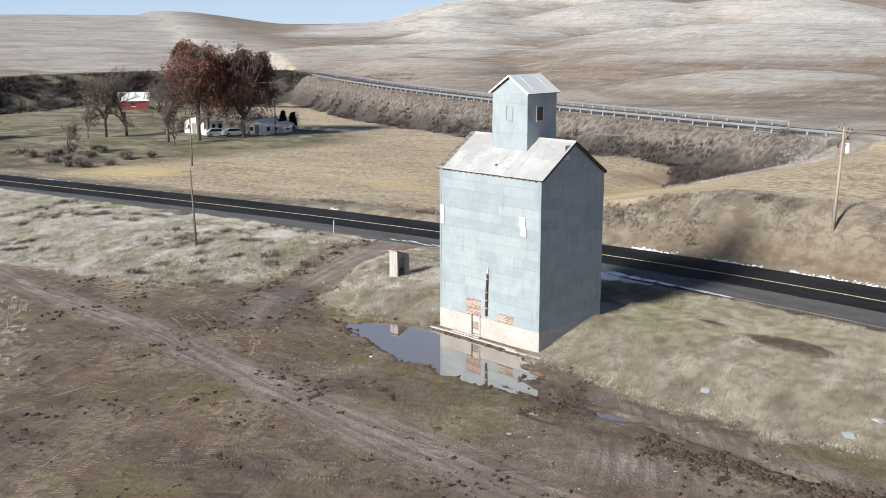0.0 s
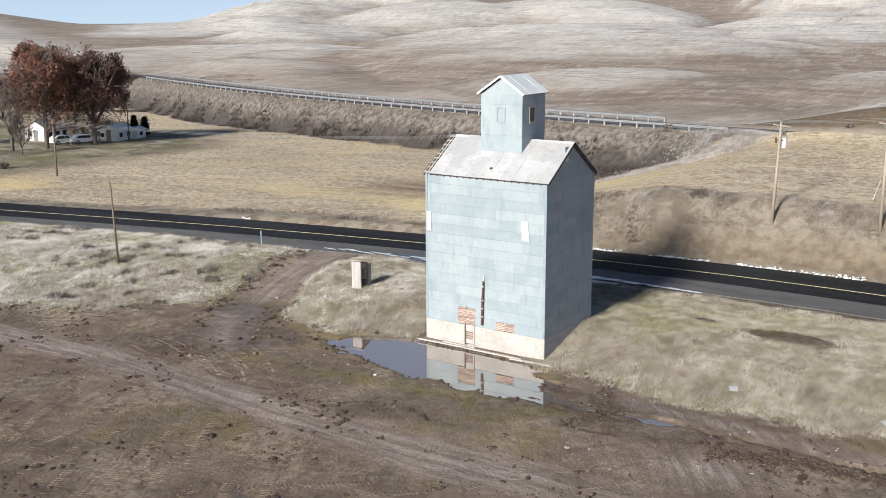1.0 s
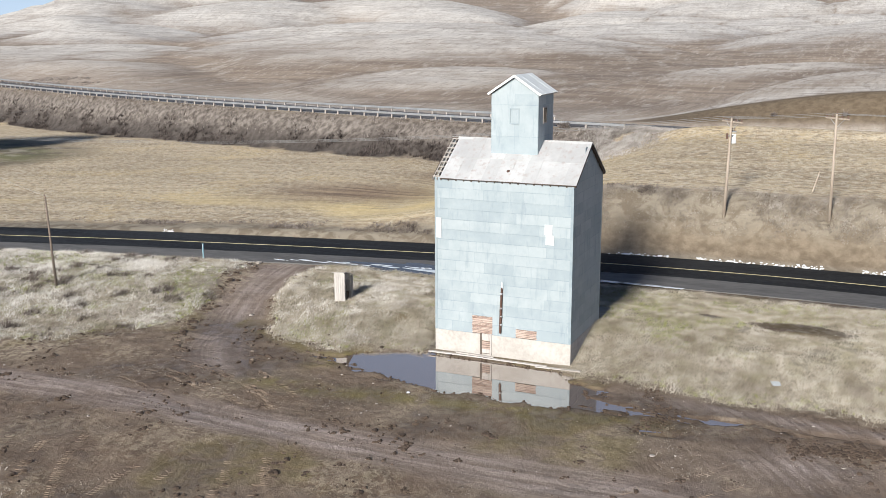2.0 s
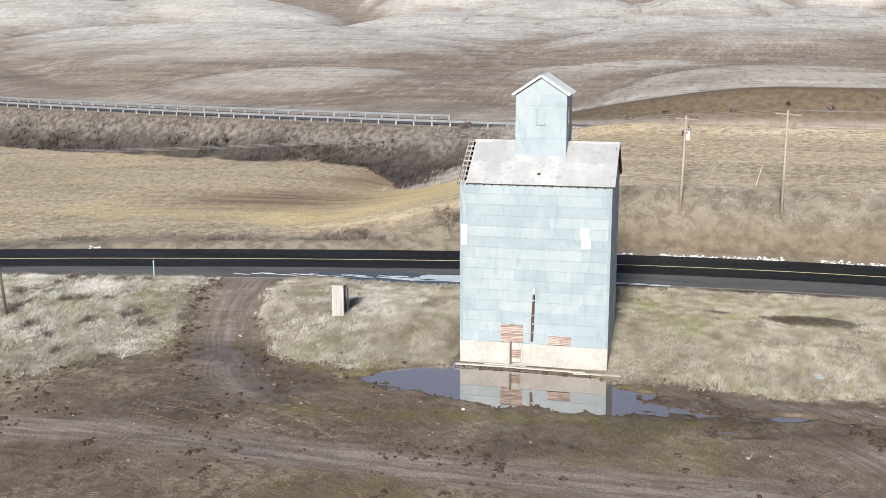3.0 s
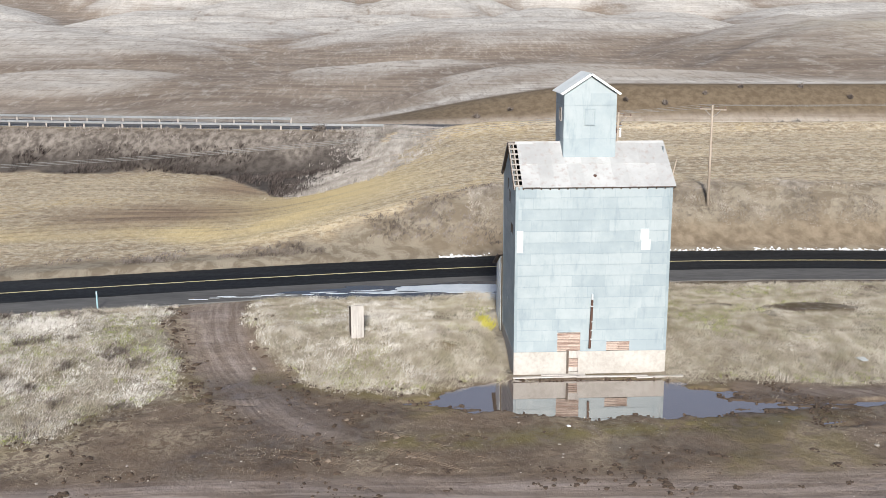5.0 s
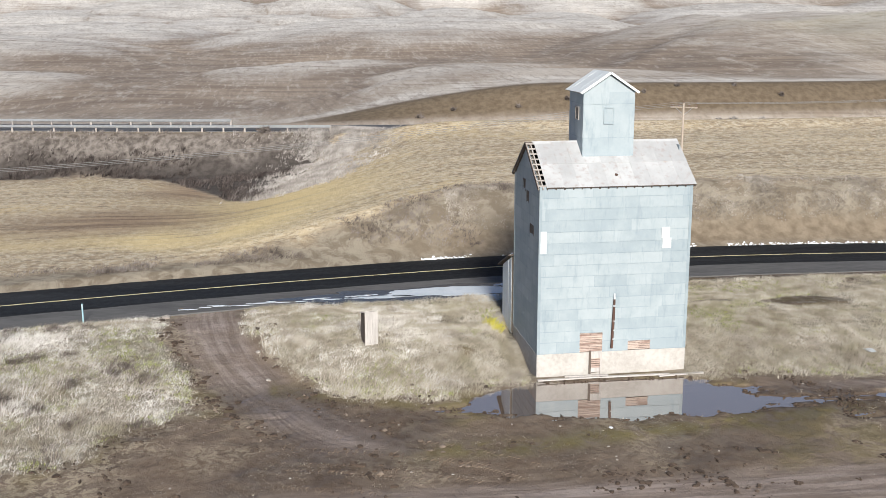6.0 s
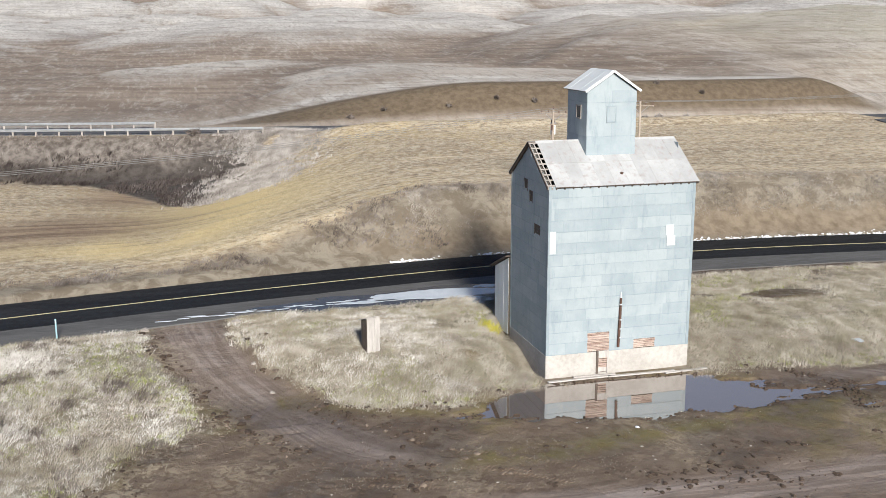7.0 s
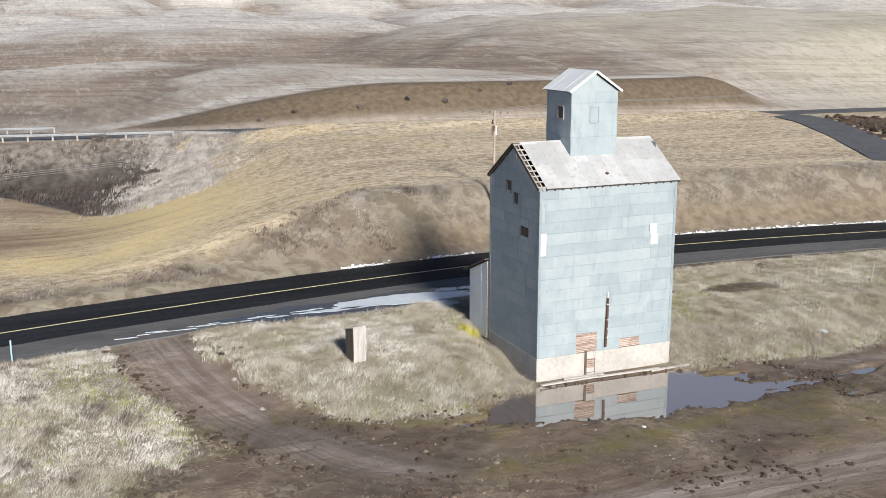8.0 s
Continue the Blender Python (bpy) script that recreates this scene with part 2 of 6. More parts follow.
def puddle(x, y):
    """1 where the yard's puddle lies, shading to 0 outside it, with a ragged shore."""
    near = np.interp(y, [33.2, 36, 39, 43, 46.6, 50, 51], [39.6, 38.5, 38.3, 38.5, 39.1, 40.3, 41.2])
    far = np.interp(y, [33.2, 34.4, 36.3, 38, 46, 48.8, 50, 51], [40.2, 41.6, 42.8, 44.2, 44.4, 43.4, 42.3, 41.0])
    spit = 1.1 * np.exp(-((x - 40.9) / 0.35) ** 2) * ss(37.6, 34.5, y)
    edge = 1.5 * (fbm(x * 1.5, y * 0.7, 1.3, 4, 17) - 0.5) + 1.3 * (fbm(x * 1.7, y * 0.6, 0.55, 3, 19) - 0.5)
    edge = edge - 0.9 * ss(38.5, 34.0, y) * ss(0.40, 0.60, fbm(x * 2.2, y * 0.6, 0.9, 3, 29))
    body = np.clip((np.minimum(x - near, far - x) - spit + edge * np.where((x > 42.8) & (y > 38), 0.25, 1.0)) / 0.9 + 0.25, 0, 1)
    tail = 0.5 * np.exp(-((x - 39.3 - 0.10 * (33 - y)) / 0.5) ** 2) * ss(27, 31, y) * (1 - ss(33, 36, y)) * ss(0.50, 0.60, fbm(x * 2.4, y * 0.6, 1.2, 3, 23))
    pool = 0.6 * np.exp(-((x - 37.2) / 0.35) ** 2 - ((y - 30.7) / 1.2) ** 2)
    return np.clip(body + tail + pool, 0, 1)


def masks(x, y):
    """How much of each kind of ground lies at a place."""
    u = x - road_x(y)
    n1, n2 = fbm(x, y, 3.0, 4, 3), fbm(x, y, 9.0, 4, 9)
    wob = (n1 - 0.5) * 3.0 + (n2 - 0.5) * 2.0
    foot = track_x(y)
    lane = 1 - ss(2.1, 3.3, np.abs(y - lane_y(x)) * (1 - 0.35 * ss(47, 38, x)) + (n1 - 0.5) * 2.8)
    lane = lane * ss(34, 38, x) * (u < -4)
    grass = ss(-1.3, 1.4, x - foot + wob * np.where(y > 60, 1.5, 0.8) * np.where((y > 36.5) & (y < 47), 0.25, 1.0)) * (1 - lane) * (1 - ss(-6.3, -5.6, u + np.maximum(2.2 * np.exp(-((y - 48) / 9) ** 2), 1.3 * (1 - ss(57, 60, y)))))
    bare = 1.25 * np.exp(-((x - 53.5) / 1.4) ** 2 - ((y - 26.0) / 3.2) ** 2) + 0.9 * np.exp(-((x - 54.4) / 0.8) ** 2 - ((y - 31.6) / 2.2) ** 2)
    grass = grass * (1 - ss(0.35, 0.60, bare + (n1 - 0.5) * 1.5))
    near = 1 - ss(-2.0, 2.0, x - 20 - 0.5 * (y - 54) + wob * 1.6)
    grass = np.maximum(grass, near * ss(48, 54, y) * ss(92, 84, y) * (x < 28.4) * (0.15 + 0.45 * ss(0.4, 0.62, n2)))
    far_side = (u > 3.4) * 1.0
    verge = far_side * (1 - ss(9.5, 12.5, u + wob + 4.0 * ss(44, 60, y)))
    hx = high_x(y)
    tip = np.where(y < 98, np.interp(y, [50, 55, 58, 61.5, 65, 68.6, 73.3, 79.4, 90.7, 98], [122, 115, 104, 96.5, 100, 106.5, 113.6, 116.2, 118.4, 120.4]), hx - 13.0)
    bf = bend_far(x, y)
    thicket = ss(34, 28, bf + wob) * ss(6, 9, bf) * ss(305, 296, y) * (x < 205)
    brush = ss(-0.8, 1.2, x - tip + wob * 1.1) * ss(-9, -5, hx - x - 12) * (x < hx) * ss(46, 54, y + wob)
    north = np.maximum(ss(292, 300, y + wob), ss(3, 9, y - np.interp(x, [60, 86, 108, 130, 152, 170, 184], [268, 281, 291, 298, 300, 296, 286])))
    brush = np.maximum(brush, thicket * ss(0.30, 0.45, n2))
    brush = np.maximum(brush, 0.8 * ss(0.52, 0.60, n1) * ss(0.46, 0.54, n2) * ss(134, 142, y) * (1 - ss(168, 190, y)) * (x > road_x(y) + 6) * (x < 84))
    lawn = (1 - north) * (1 - brush) * far_side * ss(128, 142, y + wob) * (1 - ss(6, 16, x - hx + 40)) * (x > road_x(y) + 8) * 1.0
    beyond = np.maximum((x > hx + 3.8) * 1.0, north)
    field = far_side * (1 - verge) * (1 - brush) * (1 - lawn) * (1 - beyond)
    mud = (1 - np.maximum(grass, 0)) * (u < -5.6)
    return dict(grass=grass, mud=mud, verge=verge, brush=brush, field=field, lawn=lawn, beyond=beyond, lane=lane)


# domes beyond the highway: middle, top, half width along x, northwards, southwards
HILLS = ((535, 0, 19.6, 200, 130, 150), (385, 185, 19.0, 150, 140, 88), (262, -112, 23.5, 222, 97, 150), (585, 300, 22.5, 150, 170, 120),
         (300, 330, 13.5, 120, 90, 95), (620, 160, 22.0, 190, 90, 90), (560, -240, 25.0, 170, 70, 120), (215, 255, 11.4, 70, 48, 60),
         (268, 62, 8.6, 60, 26, 30), (240, 128, 9.0, 55, 34, 28), (720, -60, 26.0, 130, 80, 80), (190, 20, 8.0, 46, 22, 40))


def far_hills():
    """Smaller knolls strewn between and behind the main hills."""
    rg = random.Random(12)
    out = []
    for _ in range(64):
        az, r = radians(rg.uniform(-48, 50)), rg.uniform(330, 1150)
        cx, cy = 45 + r * math.cos(az), 42 + r * math.sin(az)
        size = rg.uniform(0.10, 0.19) * r
        flat = 17.0 + 0.055 * max(0, r - 650)
        base = float(np.interp(r, [300, 430, 560, 700], [7.2, 10.6, 14.0, 17.0])) if r < 700 else flat
        out.append((cx, cy, base + rg.uniform(2.5, 5.5) * (0.6 + r / 900), size * rg.uniform(0.8, 1.5), size, size * rg.uniform(0.6, 1.2)))
    return out


HILLS = HILLS + tuple(far_hills())


def hill_tone(x, y):
    """0 in the draws to 1 on the hilltops, by the hill that stands highest at a place."""
    wx, wy = x + 26 * (fbm(x, y, 75, 3, 33) - 0.5), y + 26 * (fbm(x, y, 75, 3, 34) - 0.5)
    tone = np.zeros(np.shape(x))
    dist = np.hypot(x - 45, y - 42)
    best = np.interp(dist, [0, 90, 230, 300, 430, 560, 700], [5.0, 5.0, 5.2, 5.4, 6.4, 9.5, 15.0])
    second = best - 9.0
    for cx, cy, top, ax, north, southw in HILLS:
        q = ((wx - cx) / ax) ** 2 + ((wy - cy) / np.where(wy > cy, north, southw)) ** 2
        h = top - (top - 6.0) * q
        tone = np.where(h > best, 1 - q, tone)
        second = np.maximum(second, np.minimum(best, h))
        best = np.maximum(best, h)
    return np.clip(tone, 0, 1), np.exp(-(best - second) / 0.35)


def land(x, y):
    """The height of the ground."""
    u = x - road_x(y)
    hx = high_x(y)
    yard = 0.09 + 0.15 * (fbm(x, y, 1.8, 4, 21) - 0.5) + 0.08 * (fbm(x, y, 7, 2, 5) - 0.5) - 0.28 * np.clip(puddle(x, y), 0, 1)
    foot = track_x(y)
    bank_w = np.where(y < 61, 5.8, 14.0)
    bank = 1.18 * ss(0, 1, (x - foot) / bank_w) * (1 - 0.25 * ss(53.5, 57.5, x)) + 0.10 * (fbm(x, y, 1.4, 3, 8) - 0.5) * ss(0, 1, x - foot)
    bank = bank - 0.62 * np.exp(-((y - 46.1) / 1.1) ** 2) * ss(45, 47, x) * ss(53.5, 51, x)
    lane = 1 - ss(1.6, 3.6, np.abs(y - lane_y(x)))
    ramp = 0.85 * ss(44, 57, x)
    near = np.where(x > foot, 0.06 + bank, yard)
    near = near + (ramp - near) * lane * (x > 42) * (y > 50)
    low = 1.25 - 0.014 * np.maximum(0, y - 75) + 0.9 * (fbm(x, y, 35, 2, 12) - 0.5)
    low = np.maximum(low, -1.2)
    south = 1 - ss(40, 69, y + 0.10 * (x - 90))
    hill = 0.95 + 4.4 * ss(3.5, 10.5, u) + 1.6 * ss(9, 48, u) + 0.5 * (fbm(x, y, 30, 3, 14) - 0.5) * ss(8, 20, u)
    field = low + (hill - low) * south
    bowl = np.exp(-(((x - 101) / 7) ** 2 + ((y - 61.5) / 5.5) ** 2))
    field = field - 0.6 * bowl
    base = np.where(u > 0, field, near)
    fill = 1 - ss(4.6, 12.0, hx - x)
    base = base + (HIGH_Z - base) * fill * (x > 80)
    base = base + 1.0 * np.exp(-((hx - x - 9.0) / 3.0) ** 2) * ss(54, 44, y) * ss(-26, -18, y)
    # beyond the highway
    d = np.maximum(0, np.maximum(x - hx, y - 262))
    dist = np.sqrt((x - 45) ** 2 + (y - 42) ** 2)
    az = np.degrees(np.arctan2(y, x))
    cut = 4.8 * ss(64, 20, y) * ss(-42, -26, y + 0.2 * d) * ss(4, 14, d) * (1 - 0.45 * ss(24, 80, d))
    # rounded loess hills meeting in narrow draws, above a floor that rises slowly
    floor = np.interp(dist, [0, 90, 230, 300, 430, 560, 700], [5.0, 5.0, 5.2, 5.4, 6.4, 9.5, 15.0])
    floor = floor - 4.0 * ss(330, 520, dist) * ss(-40, -120, y)
    wx, wy = x + 26 * (fbm(x, y, 75, 3, 33) - 0.5), y + 26 * (fbm(x, y, 75, 3, 34) - 0.5)
    lift = np.exp(floor / 0.5)
    for cx, cy, top, ax, north, southw in HILLS:
        q = ((wx - cx) / ax) ** 2 + ((wy - cy) / np.where(wy > cy, north, southw)) ** 2
        lift = lift + np.exp(np.maximum(top - (top - 6.0) * q, -12.0) / 0.5)
    roll = 0.5 * np.log(lift) - 6.0
    spur = 1 - np.abs(2 * fbm(x + 0.4 * y, y * 0.7, 62, 3, 47) - 1) * 2.2
    roll = roll + (1.5 + 1.6 * ss(250, 600, dist)) * (spur - 0.5) * ss(14, 110, d) * (1 - ss(900, 1500, dist))
    roll = roll * ss(3, 46, d) + (fbm(x, y, 420, 2, 51) - 0.5) * 34 * ss(600, 1300, dist)
    high = np.clip((48.8 - az) / 14.0, 0, 1)
    rim = high * 165 * ss(600, 2300, dist) + 16 * ss(450, 1300, dist) * ss(44, 50, az) + 16 * ss(53, 60, az) * ss(600, 1300, dist)
    rim = rim + 8 * np.exp(-((x - 118) / 48) ** 2 - ((y - 318) / 36) ** 2)
    calm = 1 - 0.8 * ss(300, 600, dist) * ss(44, 50, az)
    out = HIGH_Z - 1.2 * ss(6, 14, d) * ss(40, 70, y) + cut + roll * calm + 4 * (1 - calm) + rim
    z = np.where(x > hx, out, base)
    z = z + (out - 4.5 - z) * ss(258, 300, y) * (x < hx)
    bf = bend_far(x, y)
    z = z + (HIGH_Z - 0.15 - z) * (1 - ss(5.0, 24.0, bf)) * ss(236, 246, y)
    # bed of the two roads
    bed = np.where(u > 0, 1 - ss(3.4, 4.4, u), 1 - ss(5.4, 7.7, -u))
    z = z + (road_z(y) - 0.10 - z) * bed
    hb = (1 - ss(4.6, 7.0, np.abs(x - hx))) * (1 - ss(236, 250, y))
    z = z + (HIGH_Z - 0.12 - z) * hb * (x > 80)
    return z


def axis(*runs):
    out = []
    for a, b, step in runs:
        out += list(np.arange(a, b, step))
    return np.array(out)


def geometric(a, b, step, grow):
    out = [a]
    while out[-1] < b:
        out.append(out[-1] + step)
        step *= grow
    return out


gx = np.concatenate([-np.array(geometric(10, 2500, 8, 1.22))[::-1], axis((-2, 14, 2.0), (14, 36, 0.28), (36, 45.6, 0.15), (45.6, 62, 0.28), (62, 82, 0.5), (82, 150, 1.0)), geometric(150, 3600, 1.5, 1.022)])
gy = np.concatenate([-np.array(geometric(62, 3000, 2, 1.04))[::-1], axis((-60, 0, 1.2), (0, 32, 0.33), (32, 52, 0.2), (52, 92, 0.33), (92, 130, 0.6), (130, 240, 1.5)), geometric(240, 3600, 2, 1.03)])
GX, GY = np.meshgrid(gx, gy, indexing="ij")
GZ = land(GX, GY)
nx, ny = len(gx), len(gy)
idx = np.arange(nx * ny).reshape(nx, ny)
quads = np.stack([idx[:-1, :-1], idx[1:, :-1], idx[1:, 1:], idx[:-1, 1:]], -1).reshape(-1, 4)


def big_mesh(name, verts, faces, smooth=True):
    """A mesh from arrays: verts n x 3, faces m x k."""
    me = bpy.data.meshes.new(name)
    k = faces.shape[1]
    me.vertices.add(len(verts))
    me.vertices.foreach_set("co", np.ascontiguousarray(verts, dtype=np.float32).ravel())
    me.loops.add(len(faces) * k)
    me.loops.foreach_set("vertex_index", np.ascontiguousarray(faces, dtype=np.int32).ravel())
    me.polygons.add(len(faces))
    me.polygons.foreach_set("loop_start", np.arange(0, len(faces) * k, k, dtype=np.int32))
    me.polygons.foreach_set("use_smooth", np.full(len(faces), smooth))
    me.update(calc_edges=True)
    return me


# ground cover: mud, dry grass, stubble, brush, far hills, each a share of the sheet
G = Mat("ground_cover", 0.9)
P = G.pos()
fine, mid, wide = G.noise(7, 6, 0.75, P), G.noise(1.1, 5, 0.6, P), G.noise(0.16, 5, 0.55, P)
speck = G.noise(11, 4, 0.8, P)
scrape = G.noise(2.2, 8, 0.75, P, 0.8)


def streaks(coord, across, along_y, along_x, scale, detail=5, rough=0.62):
    """Noise drawn out along the lines on which coord stays the same."""
    sp = G.t.nodes.new("ShaderNodeSeparateXYZ")
    G.t.links.new(G.t.nodes.new("ShaderNodeNewGeometry").outputs["Position"], sp.inputs[0])
    cb = G.t.nodes.new("ShaderNodeCombineXYZ")
    G.put(cb.inputs[0], G.math("MULTIPLY", coord, across))
    G.put(cb.inputs[1], G.math("MULTIPLY", sp.outputs["Y"], along_y))
    G.put(cb.inputs[2], G.math("MULTIPLY", sp.outputs["X"], along_x))
    return G.noise(scale, detail, rough, cb.outputs[0], 0.3)


def blend(fac, a, b):
    """A value between two, as plain arithmetic."""
    return G.math("ADD", a, G.math("MULTIPLY", fac, G.math("SUBTRACT", b, a)))


swirl = streaks(G.attr("swirl"), 2.6, 0.30, 0.30, 1.0, 5, 0.65)
along = streaks(G.attr("mainline"), 2.2, 0.16, 0.0, 1.0, 5, 0.65)
tread = blend(G.attr("onmain"), swirl, along)
tread = blend(G.math("MULTIPLY", G.attr("lane"), 0.75), tread, streaks(G.attr("laneline"), 2.4, 0.0, 0.18, 1.0, 5, 0.65))
tread = blend(G.attr("onbend"), tread, streaks(G.attr("bendline"), 2.4, 0.10, 0.10, 1.0, 5, 0.6))
blotch = G.noise(0.55, 6, 0.66, P, 0.6)
mud = G.mix(G.ramp(wide, 0.32, 0.68), (0.168, 0.118, 0.080), (0.205, 0.158, 0.118))
mud = G.mix(G.math("MULTIPLY", G.ramp(mid, 0.38, 0.62), 0.40), mud, (0.270, 0.210, 0.160))
mud = G.mix(G.math("MULTIPLY", G.ramp(tread, 0.47, 0.60), G.math("ADD", 0.16, G.math("MULTIPLY", G.attr("onbend"), 0.3))), mud, (0.105, 0.073, 0.053))
mud = G.mix(G.math("MULTIPLY", G.ramp(blotch, 0.52, 0.58), 0.5), mud, (0.095, 0.066, 0.047))
mud = G.mix(G.math("MULTIPLY", G.ramp(scrape, 0.56, 0.66), 0.35), mud, (0.070, 0.050, 0.038))
mud = G.mix(G.math("MULTIPLY", G.attr("straw"), G.ramp(scrape, 0.46, 0.56)), mud, (0.40, 0.335, 0.24))
mud = G.mix(G.math("MULTIPLY", G.ramp(speck, 0.64, 0.72), 0.4), mud, (0.36, 0.295, 0.24))
mud = G.mix(G.attr("rut"), mud, G.mix(G.ramp(tread, 0.40, 0.58), (0.375, 0.312, 0.278), (0.225, 0.177, 0.150)))
mud = G.mix(G.math("MULTIPLY", G.attr("moss"), G.ramp(blotch, 0.36, 0.56)), mud, (0.215, 0.175, 0.072))
straw = G.mix(G.ramp(mid, 0.3, 0.72), (0.23, 0.198, 0.15), (0.38, 0.345, 0.285))
straw = G.mix(G.math("MULTIPLY", G.ramp(blotch, 0.54, 0.64), 0.6), straw, (0.135, 0.108, 0.075))
straw = G.mix(G.math("MULTIPLY", G.ramp(wide, 0.5, 0.7), 0.55), straw, (0.18, 0.17, 0.085))

row = streaks(G.attr("rows"), 1.1, 0.07, 0.05, 1.0)
row2 = streaks(G.attr("rows"), 0.22, 0.03, 0.02, 1.0)
mow = streaks(G.attr("rows"), 3.2, 0.05, 0.05, 1.0, 3)
stub = G.mix(G.ramp(row, 0.25, 0.75), (0.37, 0.285, 0.185), (0.64, 0.53, 0.37))
stub = G.mix(G.math("MULTIPLY", G.ramp(row2, 0.42, 0.62), 0.5), stub, (0.25, 0.19, 0.13))
stub = G.mix(G.math("MULTIPLY", G.ramp(mow, 0.55, 0.7), 0.4), stub, (0.17, 0.125, 0.085))
stub = G.mix(G.math("MULTIPLY", G.ramp(G.noise(0.06, 4, 0.6, P, 0.8), 0.5, 0.68), 0.6), stub, (0.58, 0.45, 0.25))
crumb = G.noise(1.5, 8, 0.8, P)
stub = G.mix(G.math("MULTIPLY", G.ramp(crumb, 0.48, 0.56), 0.75), stub, (0.64, 0.57, 0.44))
stub = G.mix(G.math("MULTIPLY", G.ramp(G.noise(2.3, 7, 0.8, G.pos((1, 0.5, 1))), 0.51, 0.58), 0.7), stub, (0.18, 0.135, 0.095))
verge = G.mix(G.ramp(blotch, 0.42, 0.58), (0.285, 0.248, 0.192), (0.18, 0.147, 0.108))
verge = G.mix(G.attr("cut"), verge, G.mix(G.ramp(mid, 0.3, 0.7), (0.15, 0.116, 0.08), (0.255, 0.205, 0.148)))
brush = G.mix(G.ramp(mid, 0.3, 0.7), (0.075, 0.062, 0.053), (0.25, 0.22, 0.195))
brush = G.mix(G.math("MULTIPLY", G.attr("dark"), 0.75), brush, (0.045, 0.037, 0.033))
lawn = G.mix(G.ramp(G.noise(0.10, 4, 0.6, P), 0.35, 0.62), (0.15, 0.15, 0.075), (0.30, 0.26, 0.175))
lawn = G.mix(G.math("MULTIPLY", G.ramp(G.noise(0.16, 6, 0.7, G.pos((1, 0.5, 1)), 0.5), 0.50, 0.58), 0.75), lawn, (0.10, 0.085, 0.065))
lawn = G.mix(G.math("MULTIPLY", G.ramp(G.noise(0.3, 6, 0.7, G.pos((1, 0.4, 1))), 0.54, 0.62), 0.5), lawn, (0.44, 0.40, 0.34))
band = streaks(G.attr("rows"), 0.22, 0.02, 0.006, 1.0, 10, 0.70)
band2 = streaks(G.attr("rows"), 0.75, 0.03, 0.012, 1.0, 9, 0.68)
terrace = streaks(G.attr("rows"), 2.0, 0.05, 0.02, 1.0, 6, 0.66)
patch = G.noise(0.014, 6, 0.6, G.pos((0.5, 1, 1)), 0.3)
grit = G.noise(0.45, 10, 0.82, G.pos((0.35, 1, 1)))
grit2 = G.noise(0.16, 10, 0.78, G.pos((0.4, 1, 1)), 0.3)
tawny = G.noise(0.02, 5, 0.6, G.pos((0.6, 1, 1)), 0.6)
far = G.mix(G.ramp(tawny, 0.36, 0.62), (0.36, 0.302, 0.25), (0.505, 0.45, 0.392))
far = G.mix(G.math("MULTIPLY", G.ramp(band, 0.42, 0.62), 0.28), far, (0.55, 0.49, 0.425))
far = G.mix(G.math("MULTIPLY", G.ramp(patch, 0.50, 0.62), 0.5), far, (0.29, 0.215, 0.15))
# distance haze put into the colour: far hills turn grey and pale
far = G.mix(G.math("MULTIPLY", G.attr("far_haze"), 0.8), far, G.mix(G.ramp(band, 0.35, 0.65), (0.36, 0.338, 0.322), (0.55, 0.532, 0.515)))
# tone follows the relief: draws darker, crests paler
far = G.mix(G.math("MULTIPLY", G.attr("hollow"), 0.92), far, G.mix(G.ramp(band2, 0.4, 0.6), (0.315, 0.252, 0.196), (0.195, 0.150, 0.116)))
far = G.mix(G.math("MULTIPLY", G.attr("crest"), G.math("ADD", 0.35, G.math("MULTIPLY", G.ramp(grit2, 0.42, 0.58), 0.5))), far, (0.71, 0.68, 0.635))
far = G.mix(G.math("MULTIPLY", G.ramp(band2, 0.50, 0.60), 0.36), far, (0.235, 0.18, 0.138))
far = G.mix(G.math("MULTIPLY", G.ramp(grit2, 0.52, 0.62), 0.4), far, (0.58, 0.535, 0.48))
far = G.mix(G.math("MULTIPLY", G.ramp(terrace, 0.55, 0.63), 0.45), far, (0.17, 0.13, 0.10))
far = G.mix(G.math("MULTIPLY", G.ramp(grit, 0.53, 0.61), 0.45), far, (0.17, 0.135, 0.108))
stipple = G.noise(0.9, 6, 0.75, G.pos((0.13, 1, 1)), 0.4)
far = G.mix(G.math("MULTIPLY", G.ramp(stipple, 0.53, 0.60), 0.36), far, (0.20, 0.158, 0.126))
far = G.mix(G.math("MULTIPLY", G.ramp(stipple, 0.46, 0.38), 0.25), far, (0.69, 0.655, 0.605))
far = G.mix(G.attr("cut"), far, G.mix(G.ramp(mid, 0.3, 0.7), (0.115, 0.085, 0.055), (0.175, 0.135, 0.092)))
far = G.mix(G.math("MULTIPLY", G.math("MULTIPLY", G.attr("green"), G.ramp(band, 0.3, 0.6)), 0.45), far, (0.44, 0.425, 0.29))
stub = G.mix(G.math("MULTIPLY", G.attr("gold"), G.ramp(row, 0.25, 0.5)), stub, (0.72, 0.57, 0.29))
stub = G.mix(G.math("MULTIPLY", G.attr("plough"), 0.95), stub, G.mix(G.ramp(row, 0.35, 0.65), (0.17, 0.115, 0.08), (0.36, 0.265, 0.175)))
c = mud
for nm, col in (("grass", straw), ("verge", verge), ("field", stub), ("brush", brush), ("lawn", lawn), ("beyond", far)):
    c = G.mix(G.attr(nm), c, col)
c = G.mix(G.math("MULTIPLY", G.attr("wet"), 0.5), c, (0.05, 0.036, 0.027))
G.color(c)
